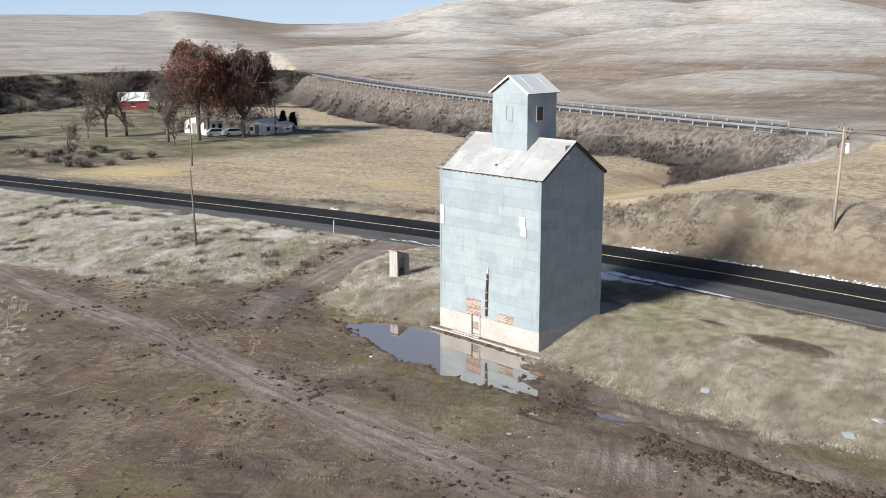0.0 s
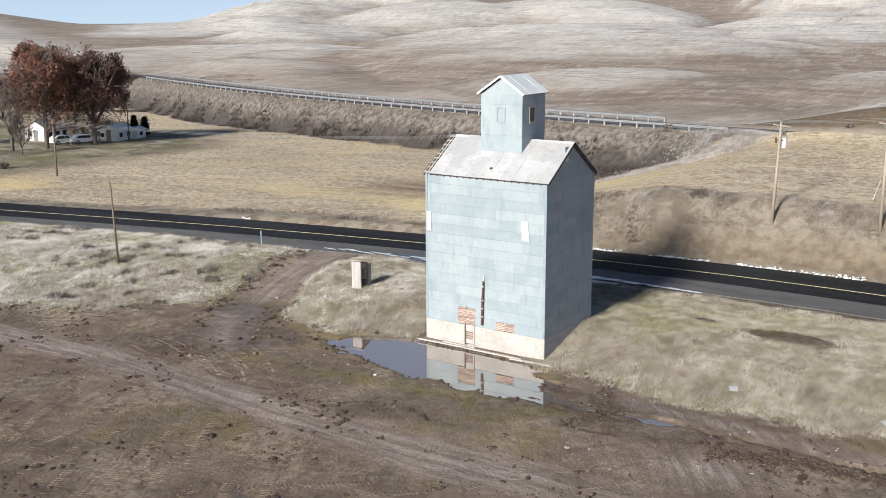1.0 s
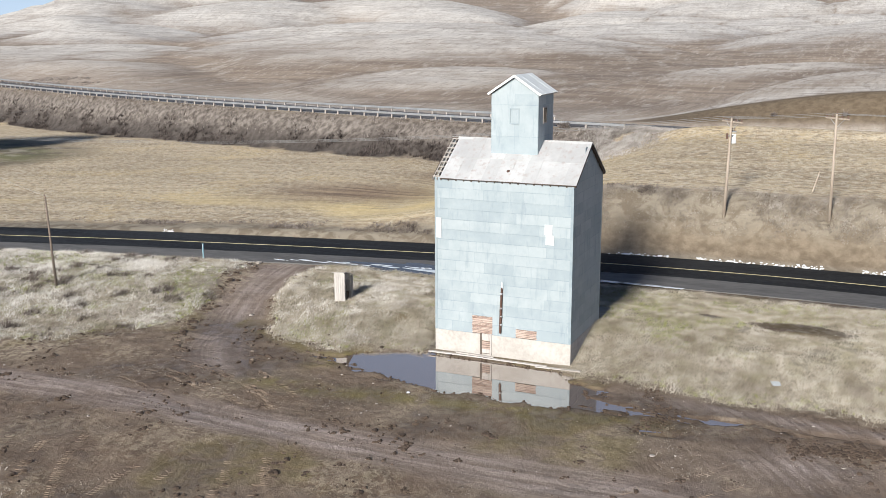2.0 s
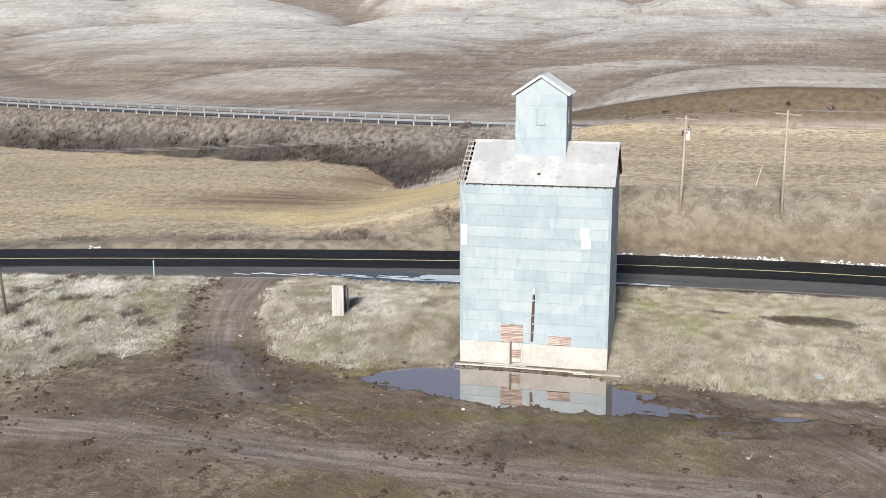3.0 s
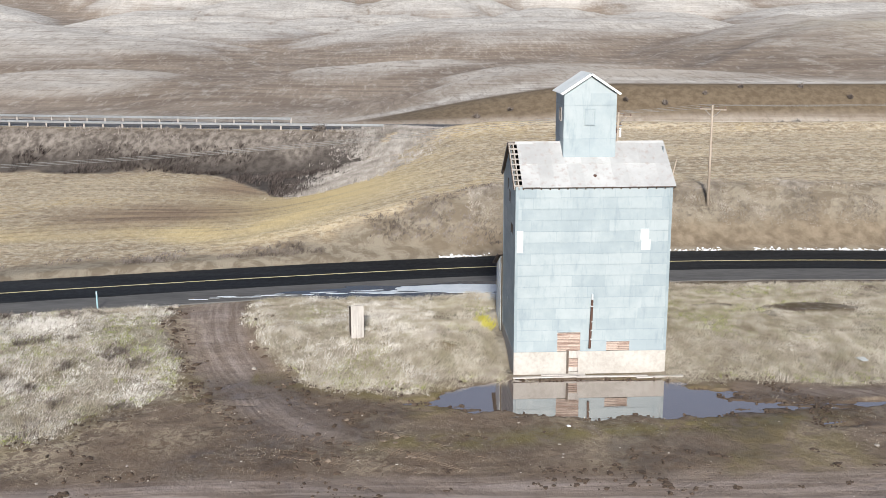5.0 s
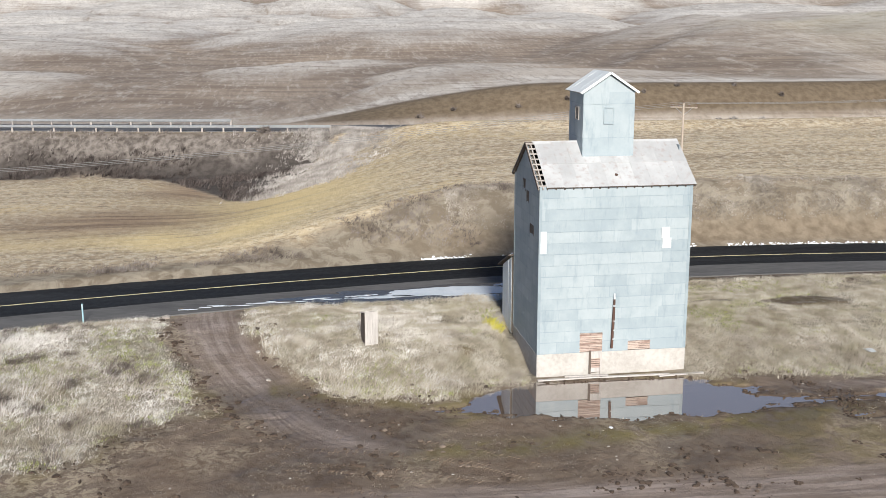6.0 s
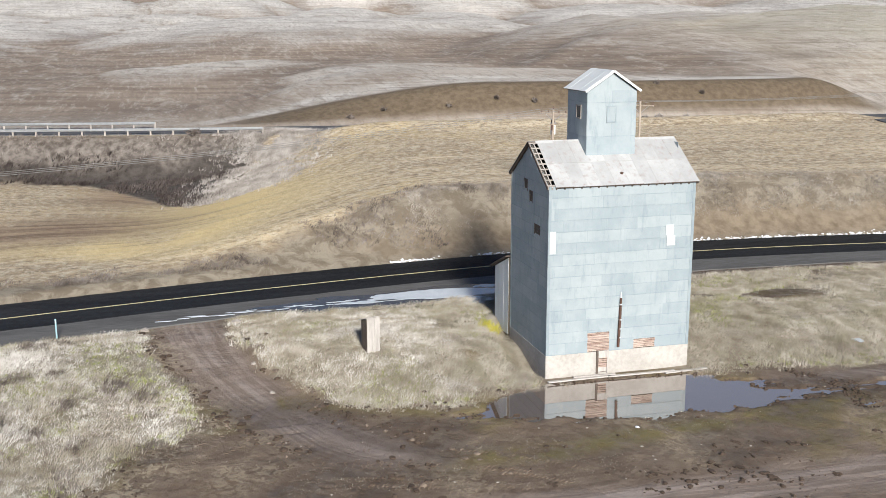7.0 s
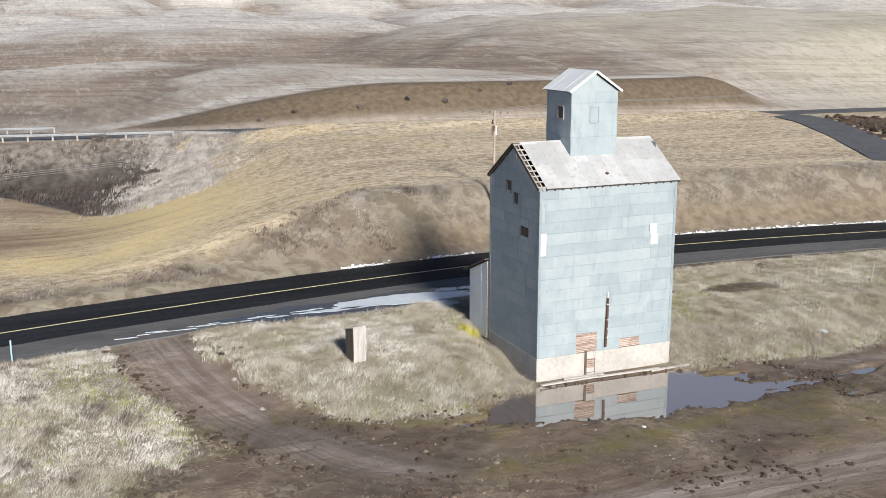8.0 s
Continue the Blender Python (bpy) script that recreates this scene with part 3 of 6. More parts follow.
G.rough(G.math("SUBTRACT", 0.92, G.math("MULTIPLY", G.attr("wet"), G.math("MULTIPLY", G.ramp(mid, 0.35, 0.6), 0.6))))
relief = G.math("ADD", G.math("ADD", G.math("MULTIPLY", fine, 0.5), mid), G.math("MULTIPLY", tread, -0.3))
relief = G.math("ADD", relief, G.math("MULTIPLY", blotch, 1.4))
G.bump(relief, 0.8, 0.13)

ground = new("ground", big_mesh("ground", np.stack([GX, GY, GZ], -1).reshape(-1, 3), quads))
ground.data.materials.append(G.m)
MK = masks(GX, GY)
U = GX - road_x(GY)
main_mid = 30.2 + 0.8 * np.exp(-((GY - 58) / 9) ** 2)
rut = np.exp(-np.abs((GX - main_mid) / (1.5 + 0.05 * np.maximum(0, 44 - GY))) ** 4) * ss(14, 34, GY)
rut = np.maximum(rut, 0.85 * MK["lane"] * np.exp(-((GY - lane_y(GX)) / 2.0) ** 4))
rut = np.maximum(rut, 0.75 * np.exp(-((GX - 41.1 - 0.35 * np.sin((GY - 26) / 5)) / 0.75) ** 2) * (1 - ss(31, 36, GY)))
rut = np.maximum(rut, 0.85 * np.exp(-((GX - 35.4 + 0.2 * (GY - 24)) / 2.2) ** 2 - ((GY - 24.2) / 3.2) ** 2))
rut = np.maximum(rut, 0.2 * np.exp(-((GX - 33.5) / 3.0) ** 2) * (1 - ss(24, 36, GY)))
MK["rut"] = np.clip(rut * (0.45 + 0.9 * fbm(GX, GY * 0.5, 1.6, 4, 55)), 0, 1) * MK["mud"]
bend_r = np.hypot(GX - 45, GY - 49.5)
MK["bendline"] = bend_r
MK["onbend"] = np.exp(-((bend_r - 11.3) / 2.8) ** 2) * ss(45, 41, GX) * ss(43, 48, GY)
MK["straw"] = MK["mud"] * np.clip(1.2 * ss(-7.5, -1, GX - track_x(GY)) * ss(61, 65, GY) * ss(0.36, 0.58, fbm(GX, GY, 1.7, 3, 122)) + ss(0.50, 0.66, fbm(GX, GY, 3.2, 4, 161)) * (1 - rut) * 0.55, 0, 1)
MK["moss"] = MK["mud"] * np.clip(1.1 * np.exp(-((GX - 36.9 + 0.12 * (GY - 42) + 1.2 * (fbm(GX, GY, 3, 3, 162) - 0.5)) / 0.8) ** 2) * ss(28, 34, GY) * (1 - ss(50, 56, GY)) + 0.8 * np.exp(-((GX - track_x(GY) + 0.6) / 0.9) ** 2) * (GY < 60) * (GY > 48) + 0.5 * ss(0.52, 0.68, fbm(GX, GY, 6, 4, 61)) * (1 - rut), 0, 1)
MK["wet"] = np.clip((np.exp(-np.maximum(0, GZ) / 0.05) + 0.85 * np.exp(-((GX - 39.4) / 2.4) ** 2 - ((GY - 32) / 7) ** 2)) * MK["mud"] + 0.95 * MK["mud"] * (GX > 53) * (GY < 61) + 0.3 * MK["mud"] * rut * ss(0.5, 0.65, fbm(GX, GY, 3, 3, 66)) + 0.45 * MK["mud"] * np.exp(-((bend_r - 9.0) / 1.5) ** 2) * (GX < 45) * (GY > 44) + 0.5 * MK["mud"] * ss(0.52, 0.62, fbm(GX, GY, 4.5, 3, 166)) * (1 - rut), 0, 1)
MK["dark"] = MK["brush"] * ss(7.6, 9.6, high_x(GY) - GX + 3 * (fbm(GX, GY, 4, 3, 150) - 0.5))
MK["swirl"] = np.hypot(GX - 11, GY - 60)
MK["mainline"] = GX - main_mid
MK["onmain"] = ss(3.2, 1.8, np.abs(MK["mainline"])) * MK["mud"]
MK["laneline"] = (GY - lane_y(GX))
MK["plough"] = MK["field"] * np.maximum(np.exp(-((GX - 88) / 7) ** 2 - ((GY - 74) / 11) ** 2), np.exp(-((GX - 105) / 7) ** 2 - ((GY - 69) / 5) ** 2)) * ss(0.30, 0.50, fbm(GX, GY, 9, 4, 145))
MK["gold"] = np.exp(-((GX - 90) / 11) ** 2 - ((GY - 60) / 9) ** 2) + 0.7 * np.exp(-((U - 16) / 7) ** 2) * ss(56, 66, GY) * ss(0.45, 0.6, fbm(GX, GY, 14, 3, 130))
MK["rows"] = np.where(MK["beyond"] > 0.5, GZ * 2.2 + 0.06 * (GX - high_x(GY)) + 5 * fbm(GX, GY, 60, 2, 141), U * 0.9 + 7 * np.exp(-(((GX - 99) / 16) ** 2 + ((GY - 62) / 14) ** 2)) + 3.0 * np.sin(GY / 23.0) * ss(8, 30, U) + 3.2 * (fbm(GX, GY, 16, 3, 140) - 0.5))
hd = GX - high_x(GY)
MK["crest"] = np.clip(ss(15, 18, hd) * (1 - ss(22, 30, hd)) * ss(66, 50, GY) * ss(-34, -22, GY) , 0, 1)
# relief put into the colour beyond the highway: convex ground and hilltops pale, draws dark
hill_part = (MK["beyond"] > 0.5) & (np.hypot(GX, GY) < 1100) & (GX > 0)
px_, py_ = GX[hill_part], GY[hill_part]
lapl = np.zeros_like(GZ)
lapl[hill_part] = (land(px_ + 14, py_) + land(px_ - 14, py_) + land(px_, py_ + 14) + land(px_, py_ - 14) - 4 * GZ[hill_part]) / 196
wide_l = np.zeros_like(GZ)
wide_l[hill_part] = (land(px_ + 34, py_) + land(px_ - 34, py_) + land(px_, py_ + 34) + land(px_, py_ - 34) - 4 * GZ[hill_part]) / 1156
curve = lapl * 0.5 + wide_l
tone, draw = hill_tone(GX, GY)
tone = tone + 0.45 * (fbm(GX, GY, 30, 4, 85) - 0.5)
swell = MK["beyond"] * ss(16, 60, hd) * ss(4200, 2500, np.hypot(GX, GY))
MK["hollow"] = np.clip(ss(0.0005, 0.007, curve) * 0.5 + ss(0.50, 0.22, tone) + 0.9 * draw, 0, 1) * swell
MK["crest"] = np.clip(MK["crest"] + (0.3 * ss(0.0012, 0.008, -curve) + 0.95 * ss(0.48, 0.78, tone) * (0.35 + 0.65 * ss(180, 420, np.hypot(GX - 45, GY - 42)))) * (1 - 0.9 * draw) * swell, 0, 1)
MK["cut"] = np.clip(ss(4.0, 4.6, U) * (1 - ss(5.8, 7.8, U + 2.5 * (fbm(GX, GY, 4, 3, 70) - 0.5))) * (1 - ss(40, 56, GY)) * (GX < 90)
                    + ss(64, 50, GY) * ss(-48, -36, GY + 10 * (fbm(GX, GY, 20, 3, 171) - 0.5)) * ss(5, 8, hd) * (1 - ss(14, 17, hd)), 0, 1)
# share of painted distance haze, growing away from the yard
MK["far_haze"] = np.clip(ss(170, 620, GX + 0.35 * GY + 160 * (fbm(GX, GY, 120, 3, 77) - 0.5)) * MK["beyond"], 0, 1)
MK["green"] = 0.8 * MK["beyond"] * ss(30, 80, -GY) * ss(0.42, 0.6, fbm(GX, GY, 60, 3, 80)) * (GX < 420)
for nm, arr in MK.items():
    a = ground.data.attributes.new(nm, "FLOAT", "POINT")
    a.data.foreach_set("value", np.ascontiguousarray(arr, dtype=np.float32).ravel())
tagged(ground, "muddy yard, dry grass banks, stubble fields and rolling hills", "ground", kind="structure")


def z_at(x, y):
    return float(land(np.array([float(x)]), np.array([float(y)]))[0])


# ---- roads ----
def strip(name, xs, ys, zs, a, b, lift, mat, label, kind="structure", thick=0.12, ragged=0.0, seed=1):
    """A band from offset a to offset b beside a line, with turned-down edges."""
    p = np.stack([xs, ys], 1)
    d = np.gradient(p, axis=0)
    d /= np.linalg.norm(d, axis=1)[:, None]
    nrm = np.stack([d[:, 1], -d[:, 0]], 1)
    if nrm[0, 0] < 0:
        nrm = -nrm
    ra = (fbm(xs * 0 + np.arange(len(xs)), ys, 3.0, 3, seed) - 0.5) * ragged
    rb = (fbm(xs * 0 + np.arange(len(xs)), ys, 3.0, 3, seed + 5) - 0.5) * ragged
    rowsv = []
    for off, r, dz in ((a, ra, -thick), (a, ra, 0), (b, rb, 0), (b, rb, -thick)):
        q = p + nrm * (off + r)[:, None]
        rowsv.append(np.column_stack([q, zs + lift + dz]))
    v = np.stack(rowsv, 1).reshape(-1, 3)
    n = len(xs)
    i = np.arange(n * 4).reshape(n, 4)
    f = np.concatenate([np.stack([i[:-1, k], i[:-1, k + 1], i[1:, k + 1], i[1:, k]], -1) for k in range(3)])
    ob = new(name, big_mesh(name, v, f, False))
    ob.data.materials.append(mat)
    return tagged(ob, label, name.replace("_", " "), kind=kind)


K = Mat("wet_black_asphalt", 0.6)
an = K.noise(0.5, 5, 0.6, K.pos((1, 0.12, 1)))
K.color(K.mix(K.ramp(an, 0.3, 0.75), (0.012, 0.013, 0.015), (0.032, 0.033, 0.035)))
K.b.inputs["Specular IOR Level"].default_value = 0.15
K.rough(K.math("ADD", 0.55, K.math("MULTIPLY", K.noise(2, 4, 0.6), 0.4)))
K.bump(K.noise(40, 3, 0.7), 0.3, 0.01)
ASPHALT = K.m
SHOULDER = simple("grey_gravel_shoulder", (0.08, 0.077, 0.077), (0.15, 0.146, 0.142), 0.7, 0.85, bump=0.6, dist=0.02, stretch=(1, 0.2, 1), obj=False)
OLDROAD = simple("grey_old_asphalt", (0.075, 0.075, 0.08), (0.125, 0.125, 0.13), 0.4, 0.8, bump=0.2, obj=False)
YELLOW = simple("worn_yellow_paint", (0.58, 0.48, 0.22), (0.74, 0.66, 0.42), 1.2, 0.7, bump=0, obj=False)
WHITELINE = simple("worn_white_paint", (0.55, 0.55, 0.53), (0.7, 0.7, 0.68), 1.2, 0.7, bump=0, obj=False)
ry = np.arange(-260, 420, 1.5)
rx, rz = road_x(ry), road_z(ry)
strip("road", rx, ry, rz, -2.75, 3.55, 0.0, ASPHALT, "black two lane asphalt road, damp", ragged=0.12)
strip("road_shoulder", rx, ry, rz, -6.0, -2.72, -0.012, SHOULDER, "grey gravel shoulder along the black road", ragged=0.5, seed=9)
strip("road_line", rx, ry, rz, -0.085, 0.085, 0.004, YELLOW, "solid yellow centre line on the black road", thick=0.003)
hyv = np.arange(-330, 233, 3.0)
hxv = high_x(hyv)
hxv, hyv = np.concatenate([hxv, bend_line(8)[:, 0]]), np.concatenate([hyv, bend_line(8)[:, 1]])
strip("highway", hxv, hyv, hyv * 0 + HIGH_Z, -3.7, 3.7, 0.0, OLDROAD, "grey highway on its embankment")
sidex = np.array([119.0, 110, 100, 90, 80, 73])
sidey = np.array([-23.0, -24.5, -22.5, -18.5, -13.5, -9.5])
side_x = np.linspace(119, 73, 40)
side_y = np.interp(-side_x, -sidex, sidey)
side_z = land(side_x, side_y)
side_z = np.convolve(np.pad(side_z, 3, mode="edge"), np.ones(7) / 7, "valid")
strip("side_road", side_x, side_y, side_z + 0.12, -2.7, 2.7, 0.0, OLDROAD, "grey gravel side road meeting the highway", thick=1.2)


# ---- building helpers ----
def thing(name, x, y, z, label, category, group="", rz=0.0):
    ob = new(name)
    ob.matrix_world = pose(x, y, z, 0, 0, rz)
    return tagged(ob, label, category, group)


def part(name, bm, material, parent, label="", at=None, smooth=False):
    """Links a bmesh as one mesh object under a thing or a part."""
    me = bpy.data.meshes.new(name)
    bmesh.ops.recalc_face_normals(bm, faces=bm.faces[:])
    bm.to_mesh(me)
    bm.free()
    if smooth:
        me.polygons.foreach_set("use_smooth", [True] * len(me.polygons))
    me.materials.append(material)
    return child(name, me, parent, label, at)


def child(name, me, parent, label="", at=None):
    ob = new(name, me)
    ob.parent = parent
    if at is not None:
        ob.matrix_basis = at
    if label:
        ob["label"] = label
    return ob


def box(x0, x1, y0, y1, z0, z1, bm=None, bevel=0.0):
    bm = bm or bmesh.new()
    made = bmesh.ops.create_cube(bm, size=1.0, matrix=Matrix.LocRotScale(((x0 + x1) / 2, (y0 + y1) / 2, (z0 + z1) / 2), None, (abs(x1 - x0), abs(y1 - y0), abs(z1 - z0))))
    if bevel:
        es = list({e for v in made["verts"] for e in v.link_edges})
        bmesh.ops.bevel(bm, geom=es, offset=bevel, segments=1, affect="EDGES")
    return bm


def tube(p, q, r0, r1=None, n=8, bm=None):
    """A tapered round bar from p to q."""
    bm = bm or bmesh.new()
    r1 = r0 if r1 is None else r1
    p, q = Vector(p), Vector(q)
    d = q - p
    m = Matrix.Translation((p + q) / 2) @ d.to_track_quat("Z", "Y").to_matrix().to_4x4()
    bmesh.ops.create_cone(bm, cap_ends=True, segments=n, radius1=r0, radius2=r1, depth=d.length, matrix=m)
    return bm


def solid(points, depth, bm=None):
    """A slab: a flat outline pushed along the vector depth."""
    bm = bm or bmesh.new()
    a = [bm.verts.new(p) for p in points]
    b = [bm.verts.new(Vector(p) + Vector(depth)) for p in points]
    bm.faces.new(a)
    bm.faces.new(b[::-1])
    n = len(a)
    for i in range(n):
        bm.faces.new((a[i], b[i], b[(i + 1) % n], a[(i + 1) % n]))
    return bm


def rock(r, seed, flat=0.6, bm=None, at=(0, 0, 0)):
    rng = random.Random(seed)
    bm = bm or bmesh.new()
    made = bmesh.ops.create_icosphere(bm, subdivisions=1, radius=r)
    for v in made["verts"]:
        v.co = Vector((v.co.x * rng.uniform(0.7, 1.25), v.co.y * rng.uniform(0.7, 1.25), v.co.z * flat * rng.uniform(0.7, 1.2))) + Vector(at)
    return bm


# ---- the grain elevator ----
X0, X1, Y0, Y1 = 45.0, 50.9, 37.55, 45.85      # walls
ZF, ZE, ZR, XR = 1.35, 10.45, 12.42, 47.95     # top of footing, eaves, ridge
CX0, CX1, CY0, CY1 = 46.85, 49.55, 40.28, 43.1  # cupola
CZE, CZR, CYR = 15.2, 16.15, 41.69
elevator = thing("grain_elevator", X0, Y0, 0, "tall weathered galvanised metal grain elevator with a small cupola", "grain elevator")
IN = Matrix.Translation((-X0, -Y0, 0))


def ep(name, bm, mat, parent=None, label="", smooth=False):
    """A part of the elevator, given in the world's metres."""
    bm.transform(IN)
    return part(name, bm, mat, parent or elevator, label, smooth=smooth)


def ec(name, me, m, parent):
    return child(name, me, parent, at=IN @ m)


footing = ep("footing", box(X0 - 0.04, X1 + 0.04, Y0 - 0.04, Y1 + 0.04, -0.6, ZF, bevel=0.03), CONCRETE, label="pale stained concrete footing")
# wall cores, one a side, with the gable ends
T = 0.15
core_f = ep("front_wall", box(X0 + 0.02, X0 + T, Y0 + 0.02, Y1 - 0.02, ZF, ZE), CORE, label="front wall clad in pale zinc sheets")
core_b = ep("back_wall", box(X1 - T, X1 - 0.02, Y0 + 0.02, Y1 - 0.02, ZF, ZE), SIDING)


def gable(y, t):
    return solid([(X0 + T, y, ZF), (X1 - T, y, ZF), (X1 - T, y, ZE), (XR, y, ZR - 0.12), (X0 + T, y, ZE)], (0, t, 0))


core_r = ep("side_wall", gable(Y0 + 0.02, T), CORE, label="shaded side wall clad in blue-grey zinc sheets")
core_l = ep("side_wall", gable(Y1 - 0.02, -T), CORE, label="side wall of lapped blue-grey zinc sheets")

SHEETS = {}


def sheet(w, h, mat):
    """A lapped metal sheet, its foot standing proud: along x, up z, outward -y."""
    key = (round(w, 2), round(h, 2), mat.name)
    if key not in SHEETS:
        bm = bmesh.new()
        o = [(0, -0.012, 0), (w, -0.012, 0), (w, -0.012, 0.02), (0, -0.012, 0.02)]
        pts = [(0, 0.0, 0), (w, 0.0, 0), (w, 0.0, h + 0.03), (0, 0.0, h + 0.03)]
        front = [(0, -0.024, 0), (w, -0.024, 0), (w, -0.010, h + 0.03), (0, -0.010, h + 0.03)]
        a = [bm.verts.new(p) for p in pts]
        b = [bm.verts.new(p) for p in front]
        bm.faces.new(a[::-1]), bm.faces.new(b)
        for i in range(4):
            bm.faces.new((a[i], a[(i + 1) % 4], b[(i + 1) % 4], b[i]))
        bmesh.ops.recalc_face_normals(bm, faces=bm.faces[:])
        me = bpy.data.meshes.new("sheet")
        bm.to_mesh(me)
        bm.free()
        me.materials.append(mat)
        SHEETS[key] = me
    return SHEETS[key]


rngw = random.Random(5)


def clad(parent, origin, rz, width, z0, rows, pitch, lengths, mat, holes=(), limit=None):
    """Courses of sheets over a wall whose foot runs from origin along the way rz."""
    m = pose(*origin, 0, 0, rz)
    for r in range(rows):
        zz = z0 + r * pitch
        lo, hi = (0.0, width) if limit is None else limit(zz + pitch)
        s = -rngw.choice(lengths) * rngw.random()
        while s < hi - 0.02:
            w = rngw.choice(lengths)
            a, b = max(lo, s), min(hi, s + w)
            s += w
            spans = [(a, b)]
            for (h0, h1, v0, v1) in holes:
                if zz + pitch > v0 + 0.05 and zz < v1 - 0.05:
                    spans = [q for (p0, p1) in spans for q in ((p0, min(p1, h0)), (max(p0, h1), p1)) if q[1] - q[0] > 0.02]
            for a2, b2 in spans:
                if b2 - a2 < 0.05:
                    continue
                if b2 - a2 > 0.2:
                    q0, q1 = round(a2 * 20) / 20 if a2 > lo + 0.01 else a2, round(b2 * 20) / 20 if b2 < hi - 0.01 else b2
                else:
                    q0, q1 = a2, b2
                tilt = rngw.uniform(-0.25, 0.25)
                ec("sheet", sheet(q1 - q0, pitch, mat), m @ pose(q0, rngw.uniform(-0.004, 0.0), zz + rngw.uniform(-0.008, 0.008), rngw.uniform(-0.3, 0.1), tilt * 0.3, 0), parent)
        for (h0, h1, v0, v1) in holes:
            if zz + pitch > v0 + 0.05 and zz < v1 - 0.05:
                for p0, p1 in ((zz, min(v0, zz + pitch)), (max(v1, zz), zz + pitch)):
                    if p1 - p0 > 0.05:
                        ec("sheet", sheet(h1 - h0, p1 - p0 - 0.03, mat), m @ pose(h0, 0, p0, 0, 0, 0), parent)


PITCH = 0.607
W, D = Y1 - Y0, X1 - X0
# front: runs from the +y corner towards -y, outward is -x
HA = (45.85 - 43.52, 45.85 - 42.25, 1.35, 2.44)
HB = (45.85 - 40.82, 45.85 - 39.53, 1.35, 1.89)
clad(core_f, (X0, Y1, 0), -90, W, ZF, 15, PITCH, (2.4, 2.4, 1.8, 2.1), SIDING, (HA, HB))


def gable_limit(flip):
    def f(z):
        if z <= ZE + 0.05:
            return 0.0, D
        k = (z - ZE) / (ZR - ZE)
        a, b = k * (XR - X0), D - k * (X1 - XR)
        return (D - b, D - a) if flip else (a, b)
    return f


# side towards -y runs along +x; side towards +y runs along -x
clad(core_r, (X0, Y0, 0), 0, D, ZF, 18, PITCH, (2.4, 2.1, 1.8), SIDING, ((2.1, 2.55, 11.42, 11.75),), gable_limit(False))
WL = [(48.31, 48.81, 9.80, 10.36), (47.48, 47.92, 9.26, 9.82), (46.24, 47.04, 7.66, 8.14)]
clad(core_l, (X1, Y1, 0), 180, D, ZF, 18, PITCH, (0.8, 1.2, 2.4, 1.6), SIDING, [(X1 - b, X1 - a, p, q) for a, b, p, q in WL], gable_limit(True))


def tri_fill(y, t, name, parent):
    """Raking strips of zinc that close the gable under the verge."""
    ep(name, solid([(X0, y, ZE - 0.1), (XR, y, ZR - 0.08), (XR, y, ZR - 0.62), (X0 + 0.75, y, ZE - 0.1)], (0, t, 0)), SIDING, parent)
    ep(name, solid([(X1, y, ZE - 0.1), (XR, y, ZR - 0.08), (XR, y, ZR - 0.62), (X1 - 0.75, y, ZE - 0.1)], (0, t, 0)), SIDING, parent)


tri_fill(Y0 + 0.01, -0.02, "gable_flashing", core_r)
tri_fill(Y1 - 0.01, 0.02, "gable_flashing", core_l)
# corner flashings
for cx, cy in ((X0, Y0), (X0, Y1), (X1, Y0), (X1, Y1)):
    sx, sy = (-1 if cx == X0 else 1), (-1 if cy == Y0 else 1)
    bm = box(cx + sx * 0.033 - 0.006, cx + sx * 0.033 + 0.006, cy + sy * 0.03, cy - sy * 0.12, ZF, ZE)
    box(cx + sx * 0.03, cx - sx * 0.12, cy + sy * 0.033 - 0.006, cy + sy * 0.033 + 0.006, ZF, ZE, bm)
    ep("corner_flashing", bm, SIDING)
# bright replacement sheets
ep("patch", box(X0 - 0.050, X0 - 0.040, 38.60, 39.10, 6.99, 7.56), BRIGHT, core_f, "bright new metal patch")
ep("patch", box(X0 - 0.050, X0 - 0.040, 38.70, 39.17, 7.562, 8.15), BRIGHT, core_f, "bright new metal patch")
ep("patch", box(X0 - 0.050, X0 - 0.040, 45.46, 45.80, 6.9, 8.1), BRIGHT, core_f, "bright new metal patch")
ep("patch", box(47.05, 47.5, Y0 - 0.036, Y0 - 0.03, 11.43, 11.74), BRIGHT, core_r, "small bright metal patch")
# openings in the side wall: dark recess, frame
for a, b, p, q in WL:
    w = ep("opening", box(a - 0.02, b + 0.02, Y1 - 0.02, Y1 - 0.005, p - 0.02, q + 0.02), CORE, core_l, "dark boarded opening")
    for k in range(3):
        zz = p + (q - p) * (k + 0.5) / 3
        part("board", box(a - X0, b - X0, Y1 - 0.005 - Y0, Y1 + 0.006 - Y0, zz - (q - p) * 0.14, zz + (q - p) * 0.14), DARKWOOD, core_l)
    bm = box(a - 0.05, a, Y1 - 0.01, Y1 + 0.03, p - 0.05, q + 0.05)
    box(b, b + 0.05, Y1 - 0.01, Y1 + 0.03, p - 0.05, q + 0.05, bm)
    box(a, b, Y1 - 0.01, Y1 + 0.03, q, q + 0.05, bm)
    ep("opening_frame", bm, DARKWOOD, core_l)
